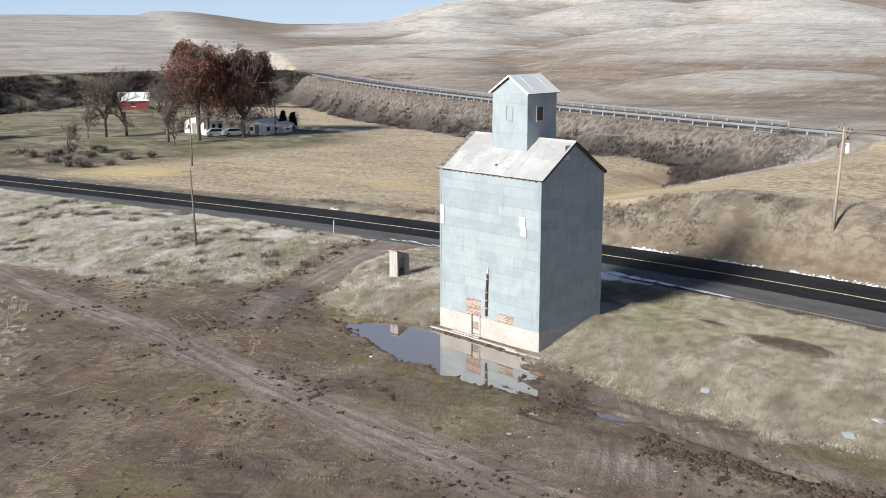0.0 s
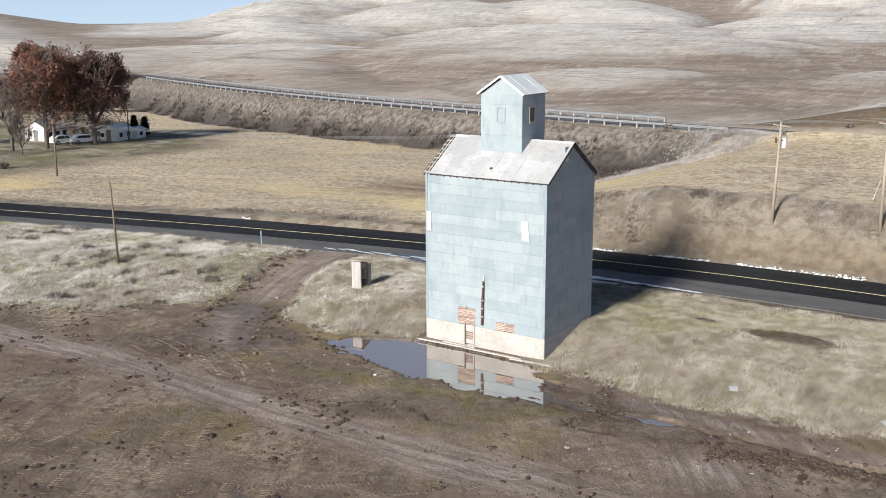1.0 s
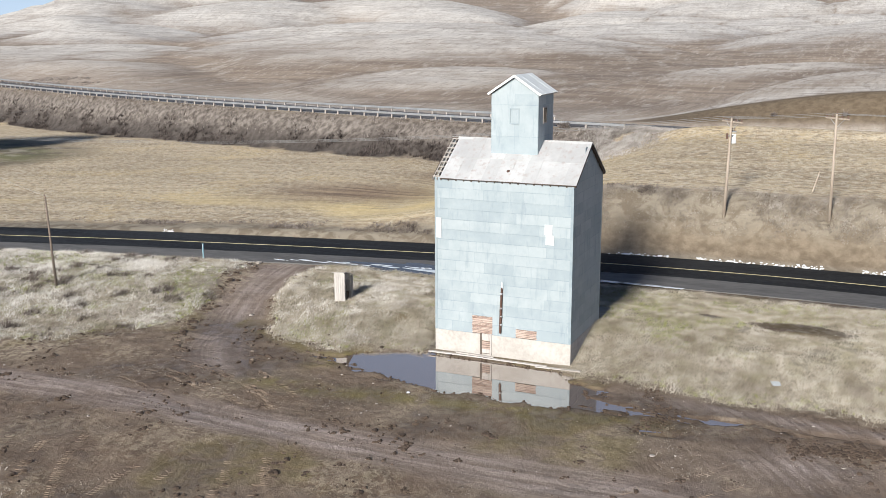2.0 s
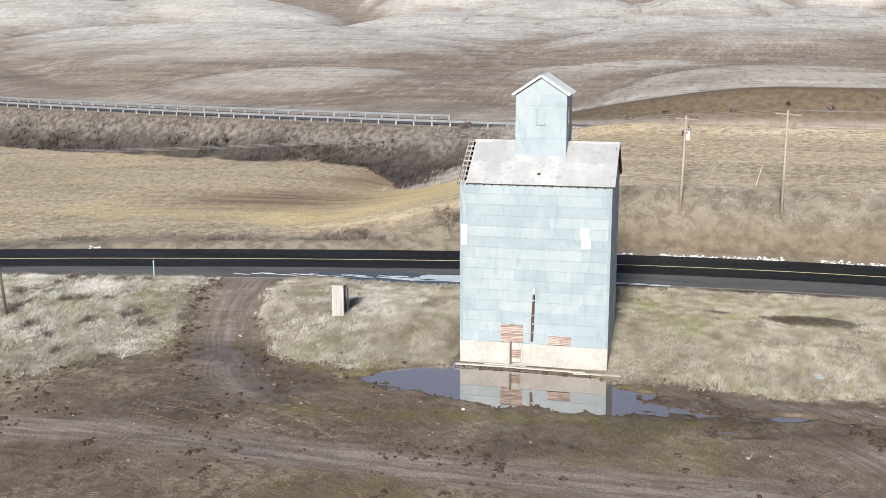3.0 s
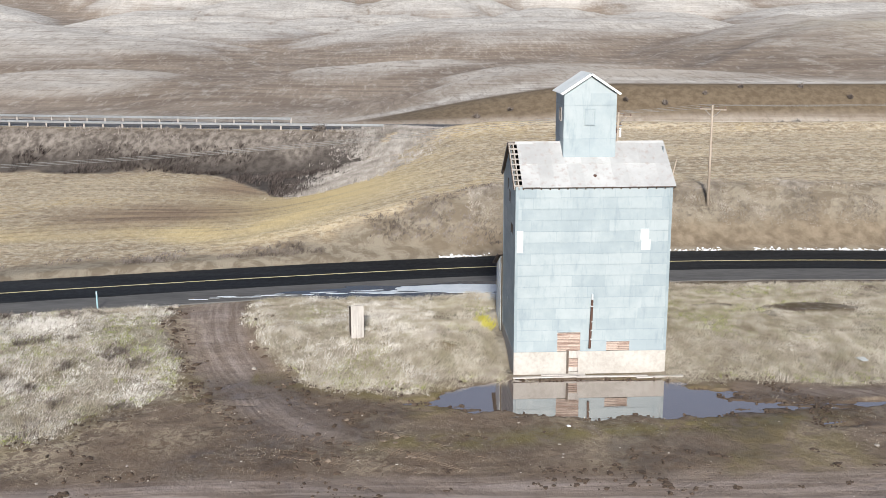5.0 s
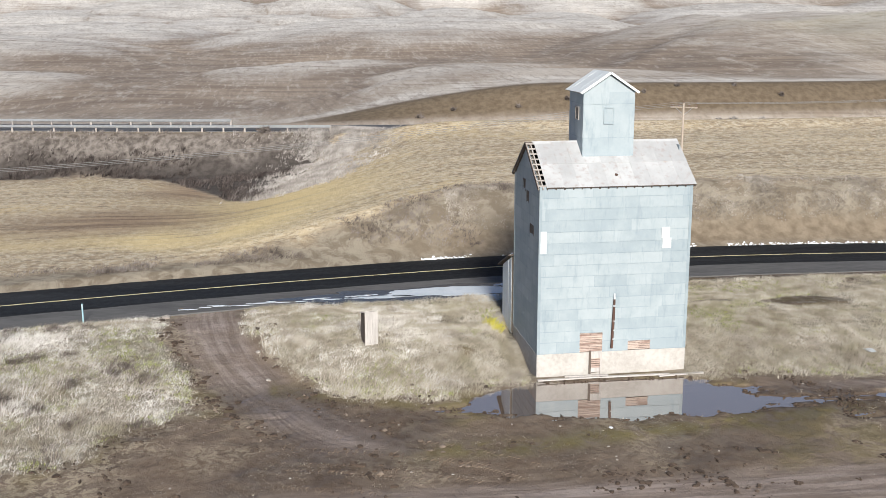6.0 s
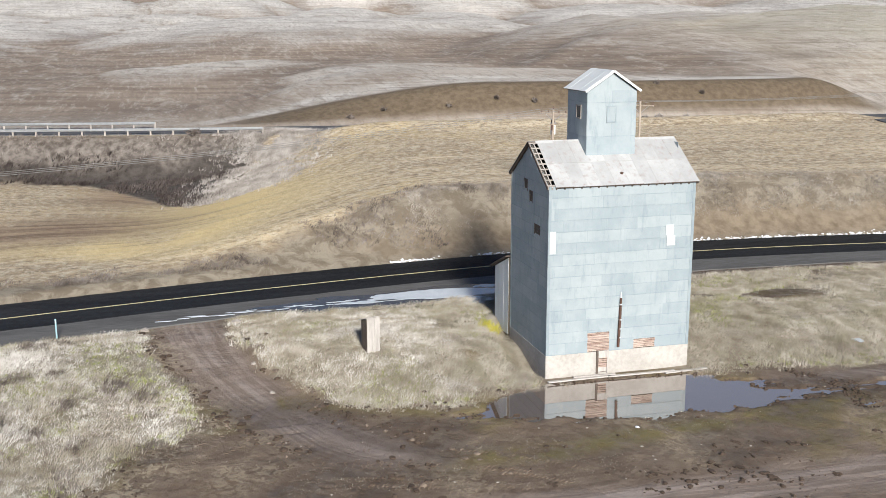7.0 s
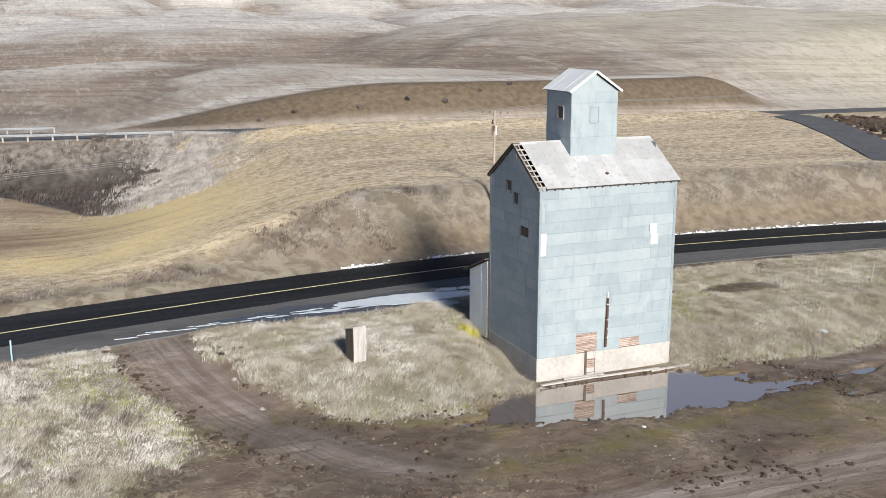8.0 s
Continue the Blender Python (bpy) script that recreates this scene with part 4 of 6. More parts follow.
# bare lath where sheets have gone
rng = random.Random(8)
for (y0, y1, z0, z1) in ((42.25, 43.52, 1.40, 2.44), (39.53, 40.82, 1.40, 1.89)):
    z = z0
    while z < z1 - 0.03:
        h = min(rng.uniform(0.07, 0.12), z1 - z)
        mid = y0 + (y1 - y0) * rng.uniform(0.35, 0.6)
        for a, b in ((y0, mid - 0.01), (mid, y1)):
            ep("lath", box(X0 - 0.012 - rng.uniform(0, 0.02), X0 + 0.03, a, b, z, z + h - 0.018), LATH, core_f)
        z += h
    ep("lath_backing", box(X0 - 0.004, X0 + 0.02, y0, y1, z0, z1), CORE, core_f)
# low doorway in the footing
ep("doorway_recess", box(X0 - 0.05, X0 - 0.043, 42.31, 42.93, 0.18, 1.40), CORE, footing, "dark doorway")
for k in range(7):
    zz = 0.22 + k * 0.125
    ep("slat", box(X0 - 0.075 - 0.01 * (k % 2), X0 - 0.05, 42.37, 42.87, zz, zz + 0.09 + 0.03 * (k < 2)), LATH if k > 1 else WHITEWOOD, footing)
ep("door_jamb", box(X0 - 0.10, X0 - 0.03, 42.87, 42.99, 0.12, 1.42), DARKWOOD, footing)
ep("door_jamb", box(X0 - 0.10, X0 - 0.03, 42.27, 42.36, 0.12, 1.42), WHITEWOOD, footing)
ep("door_lintel", box(X0 - 0.10, X0 - 0.04, 42.36, 42.87, 1.02, 1.40), WHITEWOOD, footing)
# spout pipe
spout = ep("spout", tube((X0 - 0.12, 41.70, 3.05), (X0 - 0.10, 41.74, 1.55), 0.075, 0.07, 10), PIPE, label="rusty brown spout pipe with white couplings")
ep("spout_upper", tube((X0 - 0.08, 41.66, 4.28), (X0 - 0.12, 41.70, 3.05), 0.06, 0.075, 10), PIPE, spout)
ep("spout_cap", tube((X0 - 0.06, 41.655, 4.2), (X0 - 0.06, 41.655, 4.6), 0.07, 0.05, 8), BRIGHT, spout, "pale pipe head")
for zz in (3.9, 3.05, 2.55, 2.05):
    ep("coupling", tube((X0 - 0.11, 41.69, zz), (X0 - 0.11, 41.69, zz + 0.06), 0.085, 0.085, 10), BRIGHT, spout)
for zz in (3.4, 2.3):
    ep("bracket", box(X0 - 0.12, X0 - 0.02, 41.66, 41.70, zz, zz + 0.04), DARKWOOD, spout)


# main roof: deck, standing sheets, eaves, and the stripped corner
def roof_frame(side):
    """A frame on one slope: x up the slope from the eaves, y along the eaves, z out of the roof."""
    xe, ze = (X0 - 0.14, ZE - 0.02) if side < 0 else (X1 + 0.14, ZE - 0.02)
    up = Vector((XR - xe, 0, ZR + 0.06 - ze))
    ln = up.length
    up.normalize()
    along = Vector((0, 1, 0))
    out = up.cross(along) if side < 0 else along.cross(up)
    if out.z < 0:
        out = -out
    m = Matrix((up, along, out)).transposed().to_4x4()
    m.translation = Vector((xe, 0, ze))
    return m, ln


YA, YB = Y0 - 0.17, Y1 + 0.17
for side in (-1, 1):
    m, ln = roof_frame(side)
    end = YB - 0.50 if side < 0 else YB
    bm = box(0, ln, YA, end, -0.06, 0.0)
    bm.transform(m)
    slope = ep("roof_slope", bm, DARKWOOD, label="roof slope of stained zinc sheets" if side < 0 else "")
    y, i = YA, 0
    while y < end - 0.05:
        w = min(0.80, end - y)
        for s0, s1, dz in ((0.0, ln * 0.52, 0.0), (ln * 0.50, ln, 0.012)):
            key = ("roof", round(w, 2), round(s0, 2))
            if key not in SHEETS:
                bmr = box(0, s1 - s0, 0.006, w + 0.02, 0.0, 0.010)
                box(0, s1 - s0, -0.010, 0.012, 0.0, 0.018, bmr)
                for rib in (0.27, 0.54):
                    if rib < w - 0.1:
                        box(0, s1 - s0, rib - 0.010, rib + 0.010, 0.0, 0.013, bmr)
                me = bpy.data.meshes.new("roof_sheet")
                bmr.to_mesh(me)
                bmr.free()
                me.materials.append(ROOFING)
                SHEETS[key] = me
            ec("roof_sheet", SHEETS[key], m @ pose(s0 + rngw.uniform(-0.02, 0.02), y, 0.004 + dz, 0, rngw.uniform(-0.3, 0.3), 0), slope)
        y += w
    if side < 0:
        # stripped verge: battens over rafters with daylight between
        for k in range(9):
            s = 0.12 + k * (ln - 0.3) / 8
            bm = box(s, s + 0.09, end - 0.1, YB, -0.03, 0.0)
            bm.transform(m)
            ep("batten", bm, GREYWOOD, slope)
        for yy in (end + 0.20, YB - 0.06):
            bm = box(0, ln, yy - 0.03, yy + 0.03, -0.14, -0.03)
            bm.transform(m)
            ep("rafter", bm, GREYWOOD, slope)
    # rafter tails and fascia shade line along the eaves
    for k in range(19):
        yy = YA + 0.05 + k * (YB - YA - 0.15) / 18
        bm = box(0.01, 0.30, yy, yy + 0.07, -0.17, -0.06)
        bm.transform(m)
        ep("rafter_tail", bm, DARKWOOD, slope)
    # barge boards along the verges
    for yy, t in ((YA, 0.04), (YB - 0.04, 0.04)):
        bm = box(0, ln + 0.02, yy, yy + t, -0.13, 0.0 if yy > 40 and side < 0 else -0.004)
        bm.transform(m)
        ep("barge_board", bm, DARKWOOD, slope)
ep("ridge_cap", solid([(XR - 0.16, YA - 0.01, ZR - 0.02), (XR, YA - 0.01, ZR + 0.105), (XR + 0.16, YA - 0.01, ZR - 0.02), (XR, YA - 0.01, ZR + 0.075)], (0, YB - YA - 0.4, 0)), ROOFING)
ep("roof_vent", tube((45.62, 41.58, ZE + 0.30), (45.56, 41.58, ZE + 0.52), 0.07, 0.10, 8), PIPE, label="small rusty roof vent")

# cupola
cup = ep("cupola", box(CX0, CX1, CY0, CY1, 10.9, CZE, bevel=0.01), SIDING, label="zinc clad cupola with small windows")
bm = solid([(CX0, CY0, CZE - 0.01), (CX0, CY1, CZE - 0.01), (CX0, CYR, CZR - 0.04)], (CX1 - CX0, 0, 0))
ep("cupola_gable", bm, SIDING, cup)
for (o, rz, wd) in (((CX0, CY1, 0), -90, CY1 - CY0), ((CX0, CY0, 0), 0, CX1 - CX0), ((CX1, CY1, 0), 180, CX1 - CX0)):
    m = pose(*o, 0, 0, rz)
    for z0, hh in ((11.0, 1.75), (12.75, 1.80), (14.55, 0.62)):
        n = 2
        for k in range(n):
            ec("sheet", sheet(wd / n, hh, SIDING), m @ pose(k * wd / n, -0.001, z0, 0, 0, 0), cup)


def small_window(parent, m, w, h, bright):
    """A boarded or glazed window: x along the wall, z up, outward -y."""
    bm = box(-w / 2, w / 2, -0.034, -0.025, 0, h)
    bm.transform(IN @ m)
    win = part("window", bm, bright, parent)
    bm = box(-w / 2 - 0.06, -w / 2, -0.06, -0.02, -0.06, h + 0.06)
    box(w / 2, w / 2 + 0.06, -0.06, -0.02, -0.06, h + 0.06, bm)
    box(-w / 2, w / 2, -0.06, -0.02, h, h + 0.06, bm)
    box(-w / 2, w / 2, -0.07, -0.02, -0.06, 0, bm)
    bm.transform(IN @ m)
    part("window_frame", bm, GREYWOOD if bright is GLASSY else SIDING, parent)


small_window(cup, pose(CX0, 41.70, 13.55, 0, 0, -90), 0.46, 0.78, SIDING)
small_window(cup, pose(47.97, CY0, 13.55, 0, 0, 0), 0.56, 0.82, GLASSY)
small_window(cup, pose(47.93, CY1, 13.72, 0, 0, 180), 0.56, 0.62, GLASSY)
for s in (-1, 1):
    ye = (CY0 - 0.18) if s < 0 else (CY1 + 0.18)
    ze = CZE - 0.05
    up = Vector((0, CYR - ye, CZR + 0.05 - ze))
    nrm = Vector((0, -up.z * (1 if up.y > 0 else -1), abs(up.y))).normalized()
    xa, xb = CX0 - 0.16, CX1 + 0.12
    a = [Vector((xa, ye, ze)), Vector((xb, ye, ze)), Vector((xb, CYR, CZR + 0.05)), Vector((xa, CYR, CZR + 0.05))]
    cslope = ep("cupola_roof_slope", solid(a, nrm * 0.05), DARKWOOD)
    q = up.normalized()
    for k in range(4):
        x0, x1 = xa + (xb - xa) * k / 4, xa + (xb - xa) * (k + 1) / 4
        p = [Vector((x0 + 0.004, ye, ze)) - q * 0.03, Vector((x1, ye, ze)) - q * 0.03, Vector((x1, CYR, CZR + 0.05)), Vector((x0 + 0.004, CYR, CZR + 0.05))]
        ep("roof_sheet", solid([v + nrm * 0.052 for v in p], nrm * (0.022 + 0.006 * (k % 2))), PALEZINC, cslope)
    ep("barge_board", solid([a[0] - nrm * 0.05, a[3] - nrm * 0.05, a[3] + nrm * 0.05, a[0] + nrm * 0.05], (-0.03, 0, 0)), PALEZINC, cslope)
# lean-to at the back corner
lt = ep("lean_to", solid([(X1 + 0.05, 45.98, 0.8), (53.4, 45.98, 0.8), (53.4, 45.98, 4.42), (X1 + 0.05, 45.98, 5.42)], (0, -5.0, 0)), CORE, label="low zinc clad lean-to behind the elevator")
for k in range(3):
    w = (53.4 - X1 - 0.05) / 3
    x1 = 53.4 - k * w
    bm = solid([(x1, 45.985, 0.8), (x1 - w, 45.985, 0.8), (x1 - w, 45.985, 4.42 + (53.4 - x1 + w) * 0.408), (x1, 45.985, 4.42 + (53.4 - x1) * 0.408)], (0, 0.015 + 0.006 * (k % 2), 0))
    ep("sheet", bm, PALEZINC, lt)
ep("lean_to_roof", solid([(53.95, 46.2, 4.26), (X1 + 0.02, 46.2, 5.50), (X1 + 0.02, 46.2, 5.58), (53.95, 46.2, 4.36)], (0, -5.4, 0)), DARKWOOD, lt, "dark lean-to roof edge")
# sill slab and loose boards along the front
slab = thing("concrete_apron", 44.55, 41.8, -0.1, "narrow pale concrete apron at the foot of the elevator", "apron")
part("slab", box(-0.35, 0.40, -3.4, 4.1, -0.4, 0.10, bevel=0.03), CONCRETE, slab)
for (ax, ay, l, rz_, zz) in ((44.30, 44.2, 3.6, 1.5, 0.15), (44.26, 40.6, 3.9, -1.0, 0.15), (44.15, 38.0, 2.6, 3.0, 0.12), (44.62, 43.2, 2.4, -3, 0.15)):
    b = thing("plank", ax, ay, zz, "weathered white plank lying at the foot of the elevator", "plank", "planks by the elevator", rz_)
    part("board", box(-0.09, 0.09, -l / 2, l / 2, -0.04, 0.03, bevel=0.006), WHITEWOOD, b)


# ---- outhouse ----
oh = thing("outhouse", 49.1, 54.55, z_at(49.1, 54.55) - 0.05, "small bleached wooden outhouse with a slanting roof", "outhouse", rz=8)
ow, od, oz = 0.36, 0.46, 1.76
for k in range(5):
    y0 = -ow + k * 2 * ow / 5
    part("board", box(-od - 0.02, -od, y0 + 0.004, y0 + 2 * ow / 5 - 0.004, 0, oz + 0.18), WHITEWOOD, oh)
    part("board", box(od, od + 0.02, y0 + 0.004, y0 + 2 * ow / 5 - 0.004, 0, oz - 0.05), GREYWOOD, oh)
for k in range(5):
    x0 = -od + k * 2 * od / 5
    part("board", box(x0 + 0.004, x0 + 2 * od / 5 - 0.004, -ow - 0.02, -ow, 0, oz + 0.1 - 0.04 * k) if k in (0, 4) else box(x0 + 0.004, x0 + 2 * od / 5 - 0.004, -ow - 0.02, -ow, oz - 0.35, oz + 0.1 - 0.04 * k), GREYWOOD, oh)
    # the +y side's boards are darker than those of the other sides
    part("board", box(x0 + 0.004, x0 + 2 * od / 5 - 0.004, ow, ow + 0.02, 0, oz + 0.1 - 0.04 * k), DARKWOOD, oh, "dark side boards" if k == 0 else "")
part("floor", box(-od, od, -ow, ow, 0.0, 0.06), DARKWOOD, oh)
part("inner_lining", box(-od + 0.02, od - 0.02, ow - 0.04, ow - 0.01, 0.06, oz - 0.1), CORE, oh)
part("bench", box(0.1, od - 0.02, -ow + 0.02, ow - 0.04, 0.06, 0.5), DARKWOOD, oh)
part("door", box(od - 0.1, od + 0.35, -ow - 0.1, -ow - 0.07, 0.05, oz - 0.15), GREYWOOD, oh, "door hanging open")
part("roof", solid([(-od - 0.12, -ow - 0.10, oz + 0.26), (od + 0.10, -ow - 0.10, oz - 0.10), (od + 0.10, ow + 0.10, oz - 0.16), (-od - 0.12, ow + 0.10, oz + 0.20)], (0, 0, 0.04)), WHITEWOOD, oh, "pale flat roof")


# ---- poles and cables ----
def utility_pole(x, y, height, mat, lean=0.0, arm=True, transformer=False, label="", r=0.14, rz=0.0):
    z = z_at(x, y)
    p = thing("utility_pole", x, y, z - 0.05, label, "utility pole", "utility poles", rz=rz)
    top = Vector((0, lean, height))
    part("post", tube((0, 0, -0.5), top, r, r * 0.62, 12), mat, p, smooth=True)
    if arm:
        for dz in (0.35,):
            part("crossarm", box(-1.15, 1.15, lean - 0.13, lean - 0.03, height - dz - 0.06, height - dz + 0.06, bevel=0.01), mat, p)
            for xx in (-1.05, -0.45, 0.45, 1.05):
                ins = part("insulator", tube((xx, lean - 0.08, height - dz + 0.06), (xx, lean - 0.08, height - dz + 0.26), 0.06, 0.035, 8), CERAMIC, p)
        for s in (-1, 1):
            part("brace", tube((s * 0.7, lean - 0.09, height - 0.40), (0, lean - 0.1, height - 1.0), 0.02, 0.02, 6), STEELGREY, p)
    part("top_pin", tube((0, lean, height), (0, lean, height + 0.28), 0.04, 0.02, 8), CERAMIC, p)
    if transformer:
        can = part("transformer", tube((0.15, lean - 0.42, height - 2.1), (0.15, lean - 0.42, height - 1.35), 0.21, 0.21, 14), WHITEPAINT, p, "white transformer can", smooth=False)
        part("lid", tube((0.15, lean - 0.42, height - 1.2), (0.15, lean - 0.42, height - 1.12), 0.29, 0.20, 14), STEELGREY, can)
        for s in (-0.1, 0.14):
            part("bushing", tube((0.15 + s, lean - 0.42, height - 1.12), (0.15 + s, lean - 0.42, height - 0.85), 0.05, 0.03, 8), CERAMIC, can)
        part("fuse_holder", box(-0.1, 0.05, lean + 0.35, lean + 0.45, height - 1.7, height - 1.25, bevel=0.01), CERAMIC, p)
        part("bracket", box(-0.05, 0.05, lean - 0.25, lean + 0.36, height - 1.5, height - 1.42), STEELGREY, p)
    return Vector((x, y, z + height))


PA = utility_pole(75.55, 33.95, 11.85 - z_at(75.55, 33.95), POLEWOOD, -0.30, True, True, "weathered timber utility pole with a transformer can", 0.14, 50)
PB = utility_pole(75.85, 25.9, 12.35 - z_at(75.85, 25.9), POLEWOOD, 0.05, True, False, "weathered timber utility pole with a crossarm", 0.14, 50)
PC = utility_pole(44.95, 75.45, 6.4, POLEDARK, 0.38, False, False, "thin dark utility pole in the bleached grass", 0.10)
PD = utility_pole(74.7, 125.4, 7.1, POLEDARK, 0.0, True, False, "dark utility pole at the field edge", 0.13)
PE = utility_pole(110.4, 155.6, 5.6, POLEDARK, 0.0, False, False, "dark pole beside the white cottage", 0.13)


def cable(a, b, sag, r=0.012, label="thin overhead power line between poles"):
    cu = bpy.data.curves.new("power_line", "CURVE")
    cu.dimensions, cu.bevel_depth, cu.bevel_resolution = "3D", r, 0
    sp = cu.splines.new("POLY")
    n = 24
    sp.points.add(n)
    for i in range(n + 1):
        f = i / n
        p = Vector(a).lerp(Vector(b), f)
        sp.points[i].co = (p.x, p.y, p.z - sag * 4 * f * (1 - f), 1)
    dg = new("cable_curve", cu)
    me = bpy.data.meshes.new_from_object(dg)
    bpy.data.objects.remove(dg)
    me.materials.clear()
    me.materials.append(CABLE)
    return tagged(new("power_line", me), label, "power line", "power lines")


ARM = Vector((math.cos(radians(50)), math.sin(radians(50)), 0))
for k in (-1.05, 0.0, 1.05):
    off = ARM * k
    cable(PA + off + Vector((0, 0, -0.05)), PB + off + Vector((0, 0, -0.05)), 0.08)
    cable(PD + Vector((k, 0, -0.1)), PA + off + Vector((0, 0, -0.05)), 1.6, 0.014)
    cable(PB + off + Vector((0, 0, -0.05)), (82 + k, -35, z_at(82, -35) + 8.5), 0.9)
cable(PD, PE, 0.5), cable(PD, PC, 0.5), cable(PE, (128.0, 150.0, 6.5), 0.5)

# ---- road markers ----
for x, y in ((56.7, 71.5),):
    d = thing("delineator_post", x, y, z_at(x, y), "thin teal and white roadside marker post", "marker post")
    part("stake", box(-0.05, 0.05, -0.045, 0.045, -0.2, 1.25, bevel=0.01), MARKER, d)
    part("reflector", box(-0.056, -0.05, -0.03, 0.03, 1.0, 1.18), BRIGHT, d)
st = thing("leaning_stake", 50.6, 17.3, z_at(50.6, 17.3), "thin pale stake leaning in the dry grass", "stake")
part("stake", tube((0, 0, -0.2), (0.1, -0.35, 1.5), 0.035, 0.03, 8), GREYWOOD, st)
st = thing("leaning_stake", 81.0, 27.7, z_at(81, 27.7), "short leaning wooden stake in the field edge", "stake")
part("stake", tube((0, 0, -0.2), (0.3, -0.5, 1.7), 0.06, 0.05, 8), POLEWOOD, st)

# ---- guard rail along the highway ----
def guardrail(off, y0, y1, label):
    rail = thing("guardrail", float(high_x(np.array(y0))) + off, y0, HIGH_Z, label, "guardrail", "highway guardrails")
    org = rail.matrix_world.translation
    pts = [Vector((float(high_x(np.array(v))) + off, float(v), HIGH_Z)) - org for v in np.arange(y0, y1, 2.6)]
    post_me = None

    for i, p in enumerate(pts):
        if post_me is None:
            bm = box(-0.09, 0.09, -0.10, 0.10, -0.6, 0.72, bevel=0.01)
            first = part("post", bm, GREYWOOD, rail, at=Matrix.Translation(p))
            post_me = first.data
        else:
            child("post", post_me, rail, at=Matrix.Translation(p))
    for k in range(0, len(pts) - 1):
        a, b = pts[k], pts[k + 1]
        bm = bmesh.new()
        prof = [(-0.10, 0.42), (-0.17, 0.48), (-0.17, 0.53), (-0.11, 0.58), (-0.17, 0.63), (-0.17, 0.69), (-0.10, 0.75)]
        ra = [bm.verts.new((a.x + px, a.y, a.z + pz)) for px, pz in prof]
        rb = [bm.verts.new((b.x + px, b.y + 0.15, b.z + pz)) for px, pz in prof]
        rc = [bm.verts.new((a.x + px + 0.012, a.y, a.z + pz)) for px, pz in prof]
        rd = [bm.verts.new((b.x + px + 0.012, b.y + 0.15, b.z + pz)) for px, pz in prof]
        for i in range(len(prof) - 1):
            bm.faces.new((ra[i], ra[i + 1], rb[i + 1], rb[i]))
            bm.faces.new((rc[i], rd[i], rd[i + 1], rc[i + 1]))
        for i in (0, len(prof) - 1):
            bm.faces.new((ra[i], rb[i], rd[i], rc[i]))
        part("rail", bm, STEELGREY, rail)


guardrail(-4.2, 53.5, 232.0, "long galvanised highway guardrail on short posts above the ravine")
guardrail(4.1, 66.0, 232.0, "galvanised guardrail on the far side of the highway")


# ---- grass, brush, clods ----
def blades(name, x, y, h, w, mat, label, category, lean=0.5, seed=1, per=6, spread=0.12, kind="stuff", z=None):
    """Many tufts of thin tapering blades as one mesh."""
    rg = np.random.default_rng(seed)
    n = len(x)
    z = land(x, y) if z is None else z
    X, Y, Z, H = (np.repeat(a, per) for a in (x, y, z, h))
    m = n * per
    ang, out = rg.uniform(0, 2 * np.pi, m), rg.uniform(0, spread, m)
    X, Y = X + np.cos(ang) * out, Y + np.sin(ang) * out
    tilt = rg.uniform(0.1, 1.0, m) * lean
    hh = H * rg.uniform(0.5, 1.1, m)
    wind = rg.normal(0, 0.25, m)
    tx, ty = np.cos(ang + wind) * tilt * hh + 0.25 * hh, np.sin(ang + wind) * tilt * hh - 0.45 * hh
    side = rg.uniform(0, 2 * np.pi, m)
    sx, sy = np.cos(side) * w / 2, np.sin(side) * w / 2
    v = np.empty((m, 3, 3))
    v[:, 0] = np.stack([X - sx, Y - sy, Z - 0.04], 1)
    v[:, 1] = np.stack([X + sx, Y + sy, Z - 0.04], 1)
    v[:, 2] = np.stack([X + tx, Y + ty, Z + hh * np.sqrt(np.maximum(0.05, 1 - tilt ** 2 * 0.5))], 1)
    me = big_mesh(name, v.reshape(-1, 3), np.arange(m * 3).reshape(m, 3), False)
    me.materials.append(mat)
    return tagged(new(name, me), label, category, kind=kind)


def scatter(n, x0, x1, y0, y1, keep, seed):
    rg = np.random.default_rng(seed)
    x, y = rg.uniform(x0, x1, n), rg.uniform(y0, y1, n)
    k = rg.random(n) < keep(x, y)
    return x[k], y[k]


def clear(x, y):
    """Off the elevator's and the outhouse's feet."""
    a = (x > 44.1) & (x < 54.0) & (y > 37.4) & (y < 46.5)
    b = (np.abs(x - 49.1) < 0.65) & (np.abs(y - 54.55) < 0.55)
    return ~(a | b)


x, y = scatter(30000, 22, 60, 60, 86, lambda x, y: np.clip(masks(x, y)["grass"], 0, 1) * (0.35 + 0.65 * ss(0.40, 0.60, fbm(x, y, 1.8, 3, 192))) * (1 - ss(70, 84, y + 14 * (fbm(x, y, 7, 3, 94) - 0.5))), 112)
blades("dry_grass", x, y, 0.06 + 0.5 * fbm(x, y, 1.6, 3, 193) ** 2.2, 0.03, DRYGRASS, "pale and olive dry grass beside the lane mouth", "grass", 1.1, 105, 7, 0.2)
ASHGRASS = leafy("ash_grass", [(0.0, (0.15, 0.125, 0.105)), (0.5, (0.30, 0.265, 0.225)), (1.0, (0.52, 0.475, 0.43))])
RIMGRASS = leafy("rim_grass", [(0.0, (0.19, 0.17, 0.15)), (0.5, (0.35, 0.32, 0.295)), (1.0, (0.54, 0.505, 0.475))])
EMBANK = leafy("embankment_grass", [(0.0, (0.10, 0.084, 0.075)), (0.5, (0.215, 0.185, 0.168)), (1.0, (0.42, 0.38, 0.35))])
rg0 = np.random.default_rng(3)
